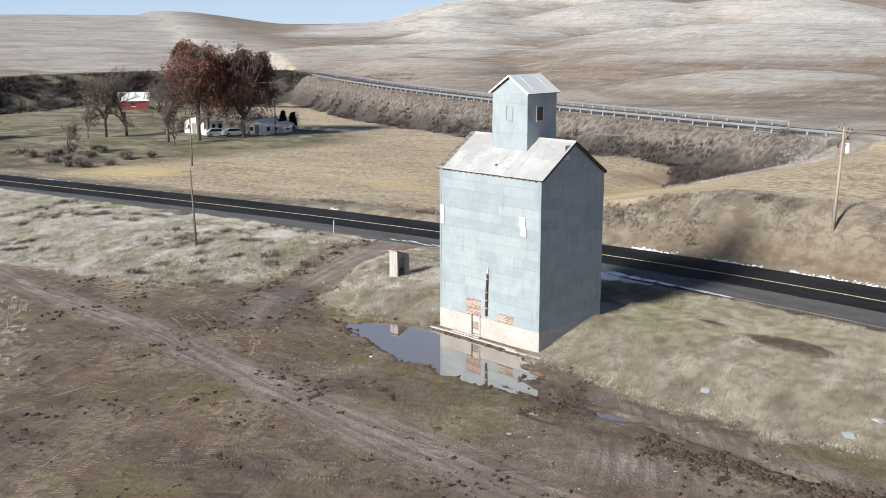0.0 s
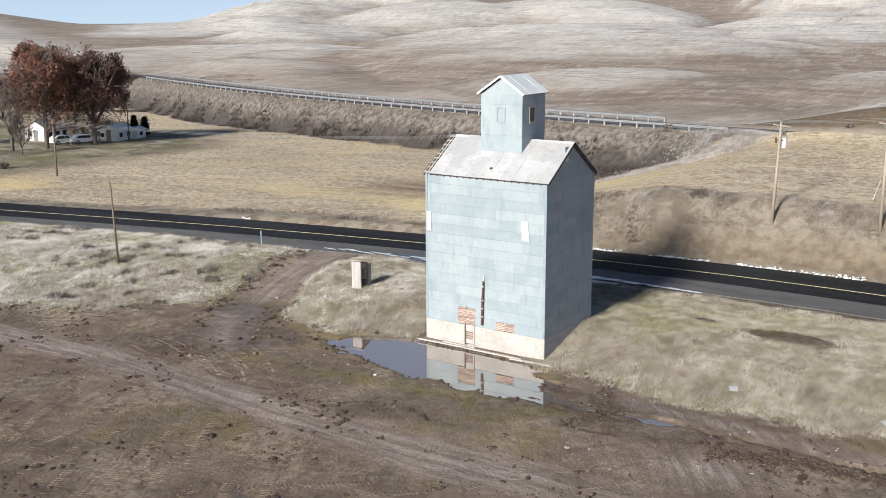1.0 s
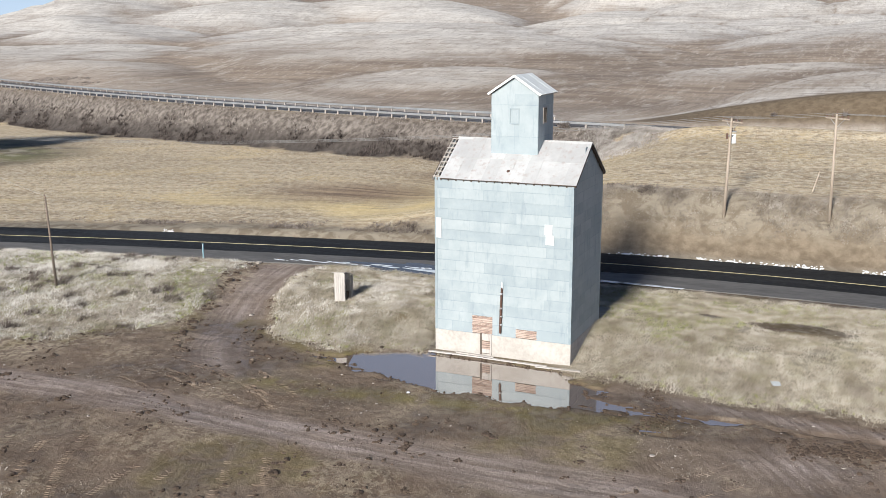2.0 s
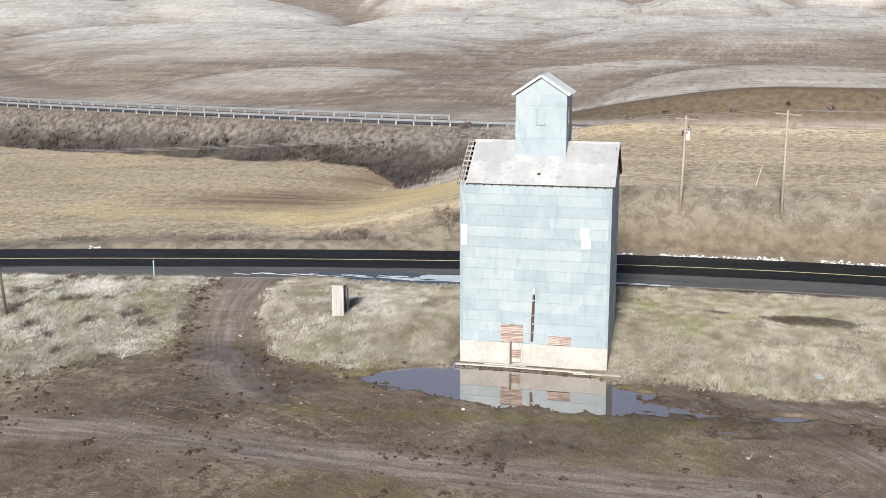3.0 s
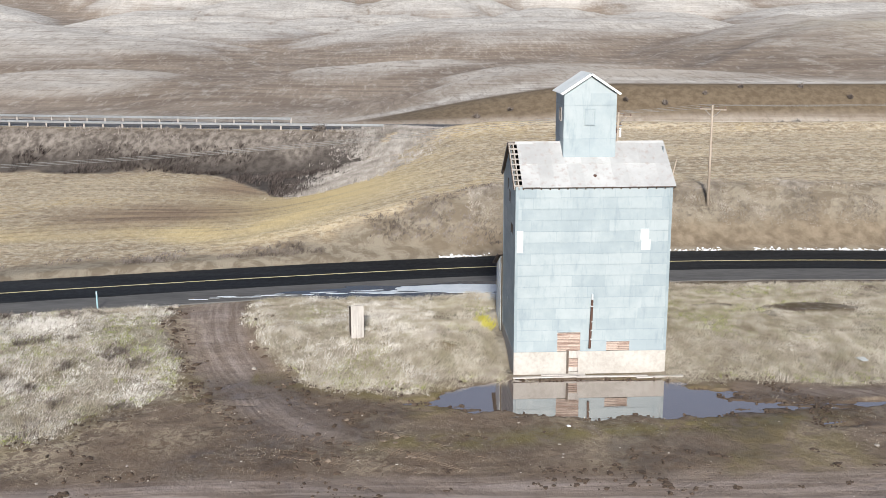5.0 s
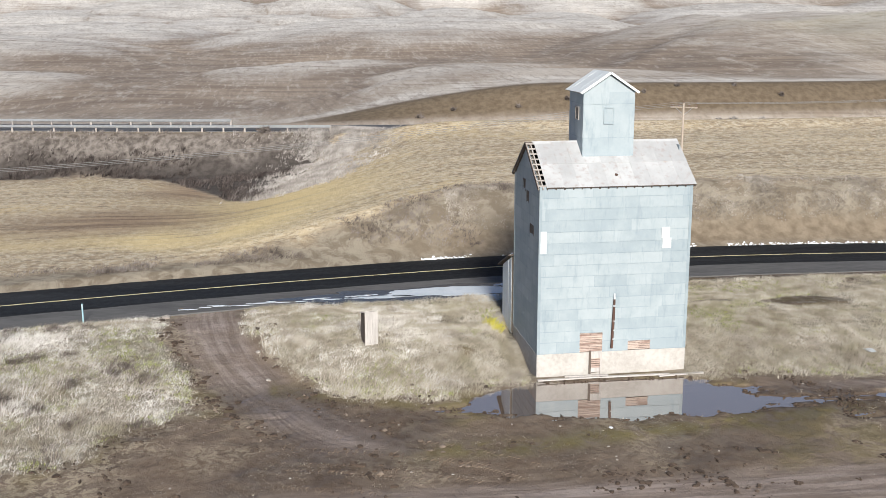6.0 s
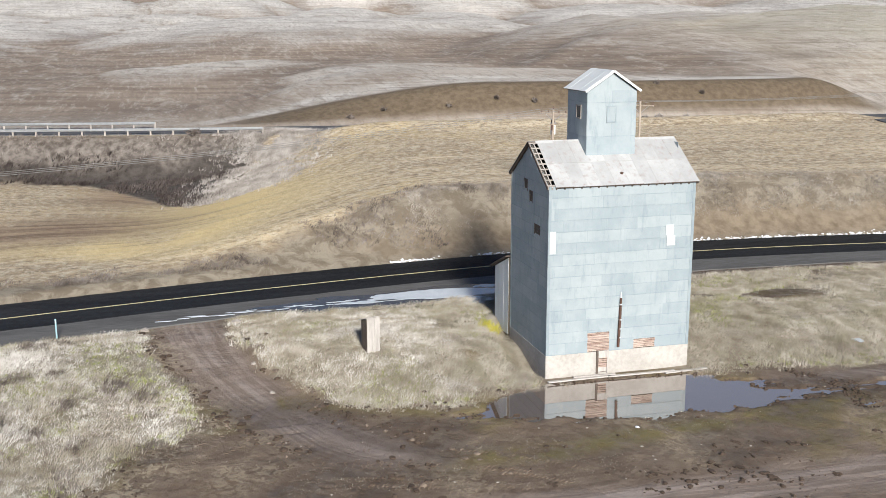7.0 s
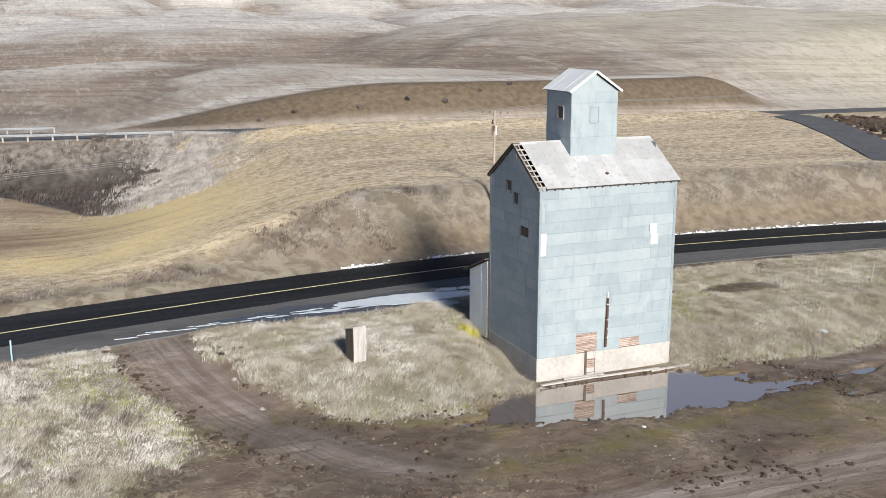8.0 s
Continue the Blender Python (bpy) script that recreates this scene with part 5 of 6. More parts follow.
x, y = scatter(150000, 42, 63, 2, 62, lambda x, y: np.clip(masks(x, y)["grass"], 0, 1) * clear(x, y) * (0.35 + 0.65 * ss(0.40, 0.60, fbm(x, y, 1.8, 3, 90))), 11)
blades("dry_grass", x, y, 0.08 + 0.55 * fbm(x, y, 1.6, 3, 91) ** 2.2, 0.022, DRYGRASS, "pale dry winter grass on the banks", "grass", 1.15, 4, 8, 0.2)
x, y = scatter(210000, 12, 60, 50, 128, lambda x, y: np.clip(masks(x, y)["grass"], 0, 1) * (0.35 + 0.65 * ss(0.40, 0.60, fbm(x, y, 1.8, 3, 92))) * (0.6 + 0.4 * ss(66, 78, y + 14 * (fbm(x, y, 7, 3, 94) - 0.5))), 12)
blades("bleached_grass", x, y, 0.08 + 0.55 * fbm(x, y, 1.6, 3, 93) ** 2.2, 0.025, FROSTGRASS, "bleached frosty grass beside the lane", "grass", 1.1, 5, 7, 0.2)
x, y = scatter(40000, 36, 60, 10, 110, lambda x, y: (masks(x, y)["grass"] > 0.4) * clear(x, y) * np.clip(ss(0.51, 0.63, fbm(x, y, 5, 3, 94)) + 0.8 * (y > 60) * ss(0.56, 0.66, fbm(x, y, 2.5, 3, 194)) + 0.8 * ss(2.2, 0.4, x - track_x(y)) * ss(0.42, 0.58, fbm(x, y, 3, 3, 131)), 0, 1), 13)
blades("green_grass", x, y, 0.10 + 0.08 * fbm(x, y, 2, 2, 95), 0.04, GREENGRASS, "patches of green new grass", "grass", 0.7, 6, 6, 0.14)
x, y = scatter(70000, 66, 86, -20, 130, lambda x, y: masks(x, y)["verge"] * ss(0.40, 0.56, fbm(x, y, 4, 3, 96)) * (x - road_x(y) > 5.0) * (y > 40), 14)
blades("verge_brush", x, y, 0.12 + 0.35 * fbm(x, y, 3, 3, 97), 0.05, BRUSH, "grey dry brush on the road verge", "brush", 0.8, 7, 6, 0.25)
x, y = scatter(70000, 92, 200, 44, 230, lambda x, y: masks(x, y)["brush"] * ss(0.34, 0.56, fbm(x, y, 4, 3, 98)) * ss(10, 7.5, high_x(y) - x), 15)
blades("embankment_grass", x, y, 0.25 + 0.5 * fbm(x, y, 5, 3, 99), 0.09, EMBANK, "combed ash-grey grass on the highway embankment", "grass", 0.9, 8, 5, 0.35)
x, y = scatter(90000, 92, 190, 44, 220, lambda x, y: masks(x, y)["brush"] * ss(0.46, 0.60, fbm(x, y, 3.2, 3, 100)) * ss(7.2, 9.2, high_x(y) - x), 25)
blades("ravine_brush", x, y, 0.3 + 0.6 * fbm(x, y, 3, 3, 99), 0.14, DARKBRUSH, "dark tangled brush in the ravine", "brush", 0.9, 8, 6, 0.5)
x, y = scatter(30000, 40, 190, 236, 300, lambda x, y: masks(x, y)["brush"] * ss(0.40, 0.55, fbm(x, y, 6, 3, 200)), 125)
blades("thicket_brush", x, y, 0.5 + 1.3 * fbm(x, y, 5, 3, 201), 0.25, DARKBRUSH, "dark grey scrub on the slope below the highway bend", "brush", 0.9, 18, 6, 0.8)
x, y = scatter(60000, 92, 124, 44, 66, lambda x, y: np.exp(-((y - (57.5 - 0.22 * (x - 97)) ) / 3.6) ** 2) * ss(94, 99, x) * ss(0.3, 0.5, fbm(x, y, 2, 3, 103)), 26)
blades("rim_grass", x, y, 0.25 + 0.4 * fbm(x, y, 3, 3, 104), 0.06, RIMGRASS, "pale ash-grey grass along the ravine rim", "grass", 0.9, 10, 6, 0.3)
x, y = scatter(100000, 68, 84, -20, 46, lambda x, y: ss(6.0, 7.6, x - road_x(y)) * (1 - ss(9, 13, x - road_x(y) + 4 * (fbm(x, y, 4, 3, 107) - 0.5))) * (0.15 + 0.85 * ss(0.40, 0.60, fbm(x, y, 2.5, 3, 105))), 27)
blades("verge_grass", x, y, 0.06 + 0.28 * fbm(x, y, 2, 3, 106) ** 1.6, 0.035, ASHGRASS, "ash-grey grass above the road cut", "grass", 0.9, 11, 6, 0.25)


def lumps(name, x, y, r, mat, label, category, seed, flat=0.55, sink=0.3):
    """Uneven clods or stones, all in one mesh."""
    rg = np.random.default_rng(seed)
    bm = bmesh.new()
    bmesh.ops.create_icosphere(bm, subdivisions=1, radius=1.0)
    base = np.array([v.co[:] for v in bm.verts])
    faces = np.array([[v.index for v in f.verts] for f in bm.faces])
    bm.free()
    n, k = len(x), len(base)
    z = land(x, y)
    v = base[None] * rg.uniform(0.55, 1.3, (n, k, 1)) * np.stack([r * rg.uniform(0.7, 1.5, n), r * rg.uniform(0.7, 1.5, n), r * flat], 1)[:, None, :]
    v = v + np.stack([x, y, z + r * flat * (0.5 - sink)], 1)[:, None, :]
    f = (faces[None] + (np.arange(n) * k)[:, None, None]).reshape(-1, 3)
    me = big_mesh(name, v.reshape(-1, 3), f, False)
    me.materials.append(mat)
    return tagged(new(name, me), label, category, kind="stuff")


x, y = scatter(15000, 14, 45, 5, 85, lambda x, y: masks(x, y)["mud"] * ss(0.55, 0.72, fbm(x, y, 4, 4, 101)) * (puddle(x, y) < 0.2), 16)
lumps("mud_clods", x, y, 0.025 + 0.13 * rg0.random(len(x)) ** 2.6, CLOD, "dark clods of churned mud", "clods", 3, 0.6, 0.15)
x, y = scatter(700, 28, 62, 10, 70, lambda x, y: masks(x, y)["mud"] * 0.5, 17)
lumps("pale_stones", x, y, 0.02 + 0.06 * rg0.random(len(x)) ** 2, STONE, "small pale stones in the mud", "stones", 4)

# ---- water, ice and snow ----
WK = Mat("muddy_water", 0.02)
WK.color((0.15, 0.112, 0.088))
WK.b.inputs["IOR"].default_value = 1.36
WK.b.inputs["Specular IOR Level"].default_value = 0.6
WK.b.inputs["Coat Weight"].default_value, WK.b.inputs["Coat IOR"].default_value, WK.b.inputs["Coat Roughness"].default_value = 1.0, 3.0, 0.02
WK.bump(WK.noise(2.5, 2, 0.5), 0.03, 0.02)
bm = bmesh.new()
ring = [bm.verts.new((41.0 + 4.6 * math.cos(a), 40.0 + 14.5 * math.sin(a), 0.0)) for a in np.linspace(0, 2 * math.pi, 48, endpoint=False)]
bm.faces.new(ring)
me = bpy.data.meshes.new("puddle")
bm.to_mesh(me)
bm.free()
me.materials.append(WK.m)
tagged(new("puddle", me), "shallow muddy puddle mirroring the sky and the elevator", "puddle", kind="structure")


def blob(name, x, y, z, rx, ry, mat, label, category, seed, n=40, rag=0.45, kind="structure"):
    """A flat sheet with a ragged rim, a little thick."""
    rg = np.random.default_rng(seed)
    a = np.linspace(0, 2 * np.pi, n, endpoint=False)
    r = 1 + rag * (fbm(3 * np.cos(a) + 9 * seed, 3 * np.sin(a), 1.0, 4, seed) - 0.5) * 2
    pts = [(x + rx * q * math.cos(t), y + ry * q * math.sin(t), z) for q, t in zip(r, a)]
    bm = solid(pts, (0, 0, 0.02))
    bmesh.ops.recalc_face_normals(bm, faces=bm.faces[:])
    me = bpy.data.meshes.new(name)
    bm.to_mesh(me)
    bm.free()
    me.materials.append(mat)
    return tagged(new(name, me), label, category, kind=kind)


RUBBLE = simple("brown_rubble", (0.07, 0.052, 0.04), (0.24, 0.19, 0.15), 3, 0.9, obj=False)
ICE = simple("grey_white_ice", (0.52, 0.58, 0.64), (0.70, 0.74, 0.78), 1.2, 0.25, bump=0.2, obj=False)
WETDARK = simple("dark_wet_gravel", (0.02, 0.02, 0.022), (0.05, 0.05, 0.052), 0.8, 0.22, bump=0.15, obj=False)
blob("meltwater", 59.9, 49.0, 0.945, 2.2, 9.5, WETDARK, "dark meltwater lying on the gravel shoulder", "meltwater", 31)
rgi = random.Random(90)
blob("ice_sheet", 60.5, 47.4, 0.958, 1.05, 4.7, ICE, "broad sheet of grey-white ice along the wet gravel shoulder", "ice", 40, 90, 0.4)
blob("ice_sheet", 59.7, 52.8, 0.958, 0.28, 1.9, ICE, "thin grey-white ice along the wet gravel shoulder", "ice", 41, 60, 0.7)
for k in range(7):
    blob("ice_sheet", 61.72 + rgi.uniform(-0.06, 0.06), 35.2 + 1.45 * k, 0.958, 0.14 + 0.035 * k, rgi.uniform(0.8, 1.2), ICE, "narrow grey-white ice along the wet gravel shoulder", "ice", 60 + k, 50, 0.6)
for k in range(17):
    blob("ice_sheet", 60.3 - 0.10 * k + rgi.uniform(-0.35, 0.35), 53.2 + 0.75 * k + rgi.uniform(-0.3, 0.3), 0.958, rgi.uniform(0.03, 0.10), rgi.uniform(0.15, 0.7), ICE, "thin scraps of grey-white ice along the wet gravel shoulder", "ice", 70 + k, 24, 0.9)
blob("ice_sheet", 58.2, 46.4, 0.99, 1.0, 1.7, ICE, "thin grey-white ice on a shallow pool", "ice", 34, 50, 0.6)
sy = rg0.uniform(-20, 128, 2400)
keep = (fbm(sy * 0, sy, 2.6, 3, 110) > np.where(sy < 50, 0.44, np.where(sy < 112, 0.80, 0.47)))
sy = sy[keep]
sx = road_x(sy) + 3.85 + rg0.normal(0, 0.13, len(sy))
lumps("snow_bank", sx, sy, 0.04 + 0.09 * rg0.random(len(sy)), SNOW, "broken line of old ploughed snow beside the road", "snow", 6, 0.6, 0.1)


# tyre tracks pressed into the yard, as rows of raised lugs


def tyre_tracks(arcs, gauge=1.7):
    """Bars of mud left between the lugs of a tyre, two wheels to an arc: start, end, sideways bend."""
    rg = random.Random(77)
    vs, fs = [], []
    for (ax, ay), (bx, by), bend in arcs:
        a, b = Vector((ax, ay)), Vector((bx, by))
        d = (b - a).normalized()
        nrm = Vector((-d.y, d.x))
        for off in (-gauge / 2, gauge / 2):
            ln = (b - a).length
            k = int(ln / 0.19)
            for i in range(k):
                f = i / k
                if rg.random() < 0.3 or vnoise(np.array([p_ := ax + f * 9]), np.array([ay + off]), 4)[0] < 0.3:
                    continue
                p = a.lerp(b, f) + nrm * (off + bend * 4 * f * (1 - f))
                t = (d + nrm * bend * 4 * (1 - 2 * f) / ln).normalized()
                s = Vector((-t.y, t.x))
                for sg in (-1, 1):
                    c = p + s * sg * 0.11
                    u = (s * sg + t * 0.45).normalized() * 0.10
                    w = t * 0.04
                    zz = z_at(c.x, c.y)
                    i0 = len(vs)
                    for q, h in ((-u - w, -0.02), (u - w, -0.02), (u + w, -0.02), (-u + w, -0.02), (-u, 0.022), (u, 0.02)):
                        vs.append((c.x + q.x, c.y + q.y, zz + h * 1.0))
                    fs += [(i0, i0 + 1, i0 + 5), (i0, i0 + 5, i0 + 4), (i0 + 2, i0 + 3, i0 + 4), (i0 + 2, i0 + 4, i0 + 5), (i0 + 1, i0 + 2, i0 + 5), (i0 + 3, i0, i0 + 4)]
    me = big_mesh("tyre_tracks", np.array(vs), np.array(fs), False)
    me.materials.append(G.m)
    tagged(new("tyre_tracks", me), "ribbed tyre tracks pressed into the brown mud", "tracks", kind="stuff")


arcs = [((18.4, 49.7), (24.6, 50.2), 0.2), ((15.8, 40.1), (25.6, 46.3), 0.6), ((16.3, 44.0), (21.6, 47.2), 0.2), ((21.4, 39.8), (25.9, 34.7), 0.3),
        ((24.4, 34.8), (28.5, 29.0), 0.3), ((21.4, 38.4), (23.8, 40.2), 0.0), ((22.5, 43.8), (27.2, 47.1), 0.2), ((39.1, 66.9), (41.2, 62.3), -0.4),
        ((34.1, 59.5), (31.9, 53.2), 0.3), ((36.6, 59.7), (33.2, 50.9), 0.5), ((37.5, 57.4), (33.1, 48.8), 0.7), ((17.6, 40.4), (22.2, 40.5), 0.1),
        ((27.5, 31.5), (33.5, 27.0), 0.2), ((20.0, 53.0), (26.0, 56.5), 0.3)]
tyre_tracks(arcs)

# sods along the water's edge, stones along the lane's edges
x, y = scatter(9000, 36, 45, 30, 53, lambda x, y: (np.abs(land(x, y) - 0.015) < 0.035) * (masks(x, y)["grass"] < 0.4) * 0.6, 28)
lumps("shore_sods", x, y, 0.03 + 0.08 * rg0.random(len(x)) ** 2, CLOD, "small dark sods along the puddle edge", "sods", 8, 0.7, 0.1)
x, y = scatter(9000, 34, 60, 50, 70, lambda x, y: np.exp(-((np.abs(y - lane_y(x)) - 2.6) / 0.8) ** 2) * 0.5 * ss(0.42, 0.62, fbm(x, y, 1.6, 3, 133)), 29)
half = len(x) // 2
lumps("lane_clods", x[half:], y[half:], 0.05 + 0.16 * rg0.random(len(x) - half) ** 2, CLOD, "dark clods pushed up along the dirt lane", "clods", 19, 0.5, 0.1)
x, y = x[:half], y[:half]
lumps("lane_rubble", x, y, 0.03 + 0.15 * rg0.random(len(x)) ** 3, RUBBLE, "brown rubble along the dirt lane", "rubble", 9, 0.6, 0.2)

# big torn sods, singly and in heaps
rgc = random.Random(55)
heaps = [(28.0, 42.9), (27.7, 59.5), (28.0, 58.7), (27.9, 54.7), (27.9, 53.6), (32.5, 62.9), (30.9, 50.2), (31.2, 46.4), (32.4, 44.4), (32.5, 45.5), (31.0, 44.8),
         (31.1, 41.2), (30.4, 38.3), (25.9, 45.0), (26.6, 43.8), (27.1, 45.5), (25.6, 46.3), (30.0, 53.1), (39.8, 65.4), (44.1, 63.0), (32.8, 50.2), (34.0, 33.6),
         (32.3, 33.3), (32.3, 31.5), (32.4, 28.9), (33.3, 26.8), (30.7, 33.5), (30.5, 35.6), (33.9, 38.2), (38.4, 25.6), (16.1, 43.5), (23.1, 36.4), (23.1, 38.1), (32.6, 73.0)]
while len(heaps) < 52:
    q = (rgc.uniform(18, 41), rgc.uniform(14, 76))
    if masks(np.array([q[0]]), np.array([q[1]]))["mud"][0] > 0.6 and puddle(np.array([q[0]]), np.array([q[1]]))[0] < 0.05:
        heaps.append(q)
for hx_, hy_ in heaps:
    t = thing("sod_heap", hx_, hy_, z_at(hx_, hy_), "dark torn sods heaped on the muddy yard", "sods", "sod heaps", rgc.uniform(0, 360))
    size = rgc.choice((0.6, 0.8, 1.0, 1.4))
    for k in range(rgc.randint(7, 14)):
        r = rgc.uniform(0.04, 0.13) * size
        ox, oy = rgc.gauss(0, 0.20) * size, rgc.gauss(0, 0.10) * size
        part("sod", rock(r, rgc.randint(1, 9999), 0.5, at=(ox, oy, r * 0.15)), CLOD, t)

# churned ridge of sods, torn turf and litter
x, y = scatter(6000, 36.5, 41.5, 10, 25, lambda x, y: np.exp(-((x - 38.3 - 0.2 * (22 - y)) / 0.7) ** 2), 18)
lumps("churned_sods", x, y, 0.03 + 0.13 * rg0.random(len(x)) ** 2, CLOD, "ridge of churned dark sods beside the wheel track", "sods", 7)
x, y = scatter(18000, 16, 46, 6, 110, lambda x, y: masks(x, y)["mud"] * np.clip(0.9 * ss(0.55, 0.68, fbm(x, y, 4, 4, 120)) + 0.9 * ss(-7, 0, x - track_x(y)) * ss(61, 66, y) * ss(0.4, 0.6, fbm(x, y, 1.5, 3, 122)), 0, 1) * (1 - masks(x, y)["lane"]) * (puddle(x, y) < 0.1) * (np.abs(x - 30.6) > 2), 19)
blades("yard_grass", x, y, 0.03 + 0.08 * fbm(x, y, 2, 2, 121), 0.025, DRYGRASS, "flattened straw and tufts in the mud", "grass", 1.2, 9, 6, 0.25)
rgs = random.Random(21)
sagex, sagey = [], []
while len(sagex) < 110:
    px, py = rgs.uniform(34, 57), rgs.uniform(64, 118)
    if px - road_x(py) < -6.5 and masks(np.array([px]), np.array([py]))["grass"][0] > 0.6 and vnoise(np.array([px / 6]), np.array([py / 6]), 9)[0] > 0.55:
        sagex.append(px), sagey.append(py)
for px, py in zip(sagex, sagey):
    n = rgs.randint(12, 28)
    xs = np.array([px + rgs.gauss(0, 0.3) for _ in range(n)])
    ys = np.array([py + rgs.gauss(0, 0.3) for _ in range(n)])
    b = blades("sage_bush", xs, ys, np.full(n, rgs.uniform(0.25, 0.5)), 0.05, BRUSH, "low dark sage bush in bleached grass", "bush", 1.0, rgs.randint(1, 999), 7, 0.12, "")
    tagged(b, group="sage bushes")
n = 30
blades("yellow_bush", np.array([47.0 + rgs.gauss(4.6, 0.35) for _ in range(n)]), np.array([46.9 + rgs.gauss(0, 0.25) for _ in range(n)]), np.full(n, 0.5), 0.06,
       leafy("yellow_shoots", [(0.0, (0.30, 0.27, 0.03)), (1.0, (0.55, 0.50, 0.10))]), "small yellow-green bush against the elevator wall", "bush", 0.8, 3, 8, 0.15, "")
for px, py, w, l, r in ((45.2, 26.4, 0.36, 0.22, 20), (45.2, 18.8, 0.36, 0.25, 40), (46.9, 18.1, 0.30, 0.20, 75)):
    t = thing("metal_scrap", px, py, z_at(px, py) + 0.05, "bent scrap of pale zinc sheet lying in dry grass", "scrap", "metal scraps", r)
    part("sheet", solid([(-w, -l, 0.0), (0, -l, 0.10), (w, -l, 0.02), (w, l, 0.04), (0, l, 0.12), (-w, l, 0.02)], (0, 0, 0.012)), BRIGHT, t)
t = thing("white_stone", 37.5, 44.1, z_at(37.5, 44.1), "small white stone lying in the mud", "stone")
part("stone", rock(0.13, 4), SNOW, t)
for px, py, r in ((53.5, 60.5, 0.25), (50.5, 60.8, 0.18), (57.2, 66.6, 0.35), (57.6, 61.2, 0.35), (46.7, 60.2, 0.2), (34.5, 30.5, 0.15)):
    t = thing("rock", px, py, z_at(px, py), "grey-brown rock at the edge of the dirt lane", "rock", "lane rocks")
    part("stone", rock(r, int(px * 10)), STONE, t)


# ---- farmstead ----
def tree(x, y, h, crown_r, leaf_mat, seed, n_leaf, label, leaf=0.3, bare=False, clear_h=0.2):
    rg = random.Random(seed)
    z = z_at(x, y)
    t = thing("tree", x, y, z - 0.1, label, "tree", "farm trees")
    bm = bmesh.new()
    tips = []

    def limb(p, d, ln, r, lev):
        q = p + d * ln
        tube(p, q, r, r * 0.62, 6 if lev < 2 else 4, bm)
        if lev >= 5 or ln < 0.5:
            tips.append(q)
            return
        if lev >= 1:
            tips.append(q)
        k = rg.choice((3, 4)) if lev < 2 else rg.choice((2, 3))
        for _ in range(k):
            a = Vector((rg.gauss(0, 1), rg.gauss(0, 1), rg.gauss(0.2, 0.6))).normalized()
            nd = (d * 0.7 + a * 0.8 + Vector((0, 0, 0.04))).normalized()
            limb(p.lerp(q, rg.uniform(0.45, 1.0)), nd, ln * rg.uniform(0.62, 0.9), r * 0.6, lev + 1)

    limb(Vector((0, 0, -0.3)), Vector((rg.uniform(-.06, .06), rg.uniform(-.06, .06), 1)).normalized(), h * clear_h, h * 0.022, 0)
    cl = np.array([q[:] for q in tips])
    # bring the crown to its size
    sx = crown_r / max(0.1, np.percentile(np.hypot(cl[:, 0], cl[:, 1]), 92))
    sz = h * 0.97 / cl[:, 2].max()
    for v in bm.verts:
        k = min(1.0, max(0.0, v.co.z / (h * 0.25)))
        v.co = Vector((v.co.x * (1 + (sx - 1) * k), v.co.y * (1 + (sx - 1) * k), v.co.z * sz))
    part("trunk", bm, BARK, t, smooth=True)
    cl = cl * np.array([sx, sx, sz])
    rn = np.random.default_rng(seed)
    c = cl[rn.integers(0, len(cl), n_leaf)] + rn.normal(0, 1, (n_leaf, 3)) * crown_r * (0.10 if not bare else 0.04)
    fill = rn.random(n_leaf) < 0.12
    dirs = rn.normal(0, 1, (n_leaf, 3))
    dirs /= np.linalg.norm(dirs, axis=1)[:, None]
    lump = 0.72 + 0.28 * fbm(dirs[:, 0] * 3 + seed, dirs[:, 1] * 3 + dirs[:, 2] * 2, 1.0, 3, seed)
    ball = dirs * (rn.random((n_leaf, 1)) ** 0.45) * lump[:, None] * np.array([crown_r, crown_r, h * 0.44]) + np.array([0, 0, h * 0.54])
    c[fill] = ball[fill]
    # keep the crown inside an uneven egg, open in places
    rel = (c - np.array([0, 0, h * 0.54])) / np.array([crown_r, crown_r, h * 0.46])
    rr = np.linalg.norm(rel, axis=1)
    un = rel / np.maximum(rr, 0.01)[:, None]
    lim = 0.66 + 0.5 * fbm(un[:, 0] * 3 + seed, un[:, 1] * 3 + un[:, 2] * 2.4, 1.0, 3, seed + 3)
    open_ = fbm(c[:, 0] * 0.9 + 31, c[:, 1] * 0.9 + c[:, 2] * 1.1, 1.5, 3, seed + 9) > 0.47 - 0.10 * np.clip(c[:, 2] / h - 0.35, -0.3, 0.6) * 2
    c = c[(rr < lim) & open_ & (c[:, 2] > h * 0.16)]
    n_crown = len(c)
    if bare:
        a = cl[rn.integers(0, len(cl), n_leaf)]
        d = rn.normal(0, 1, (n_leaf, 3)) + np.array([0, 0, 0.5])
        d /= np.linalg.norm(d, axis=1)[:, None]
        e = a + d * rn.uniform(0.4, 1.0, (n_leaf, 1)) * leaf
        s = np.cross(d, rn.normal(0, 1, (n_leaf, 3)))
        s = s / np.linalg.norm(s, axis=1)[:, None] * 0.02
        v = np.stack([a - s, a + s, e], 1)
    else:
        v = c[:, None, :] + rn.normal(0, 1, (n_crown, 3, 3)) * leaf * 0.5
    me = big_mesh("crown", v.reshape(-1, 3), np.arange(len(v) * 3).reshape(-1, 3), False)
    me.materials.append(leaf_mat)
    child("crown", me, t)
    return t


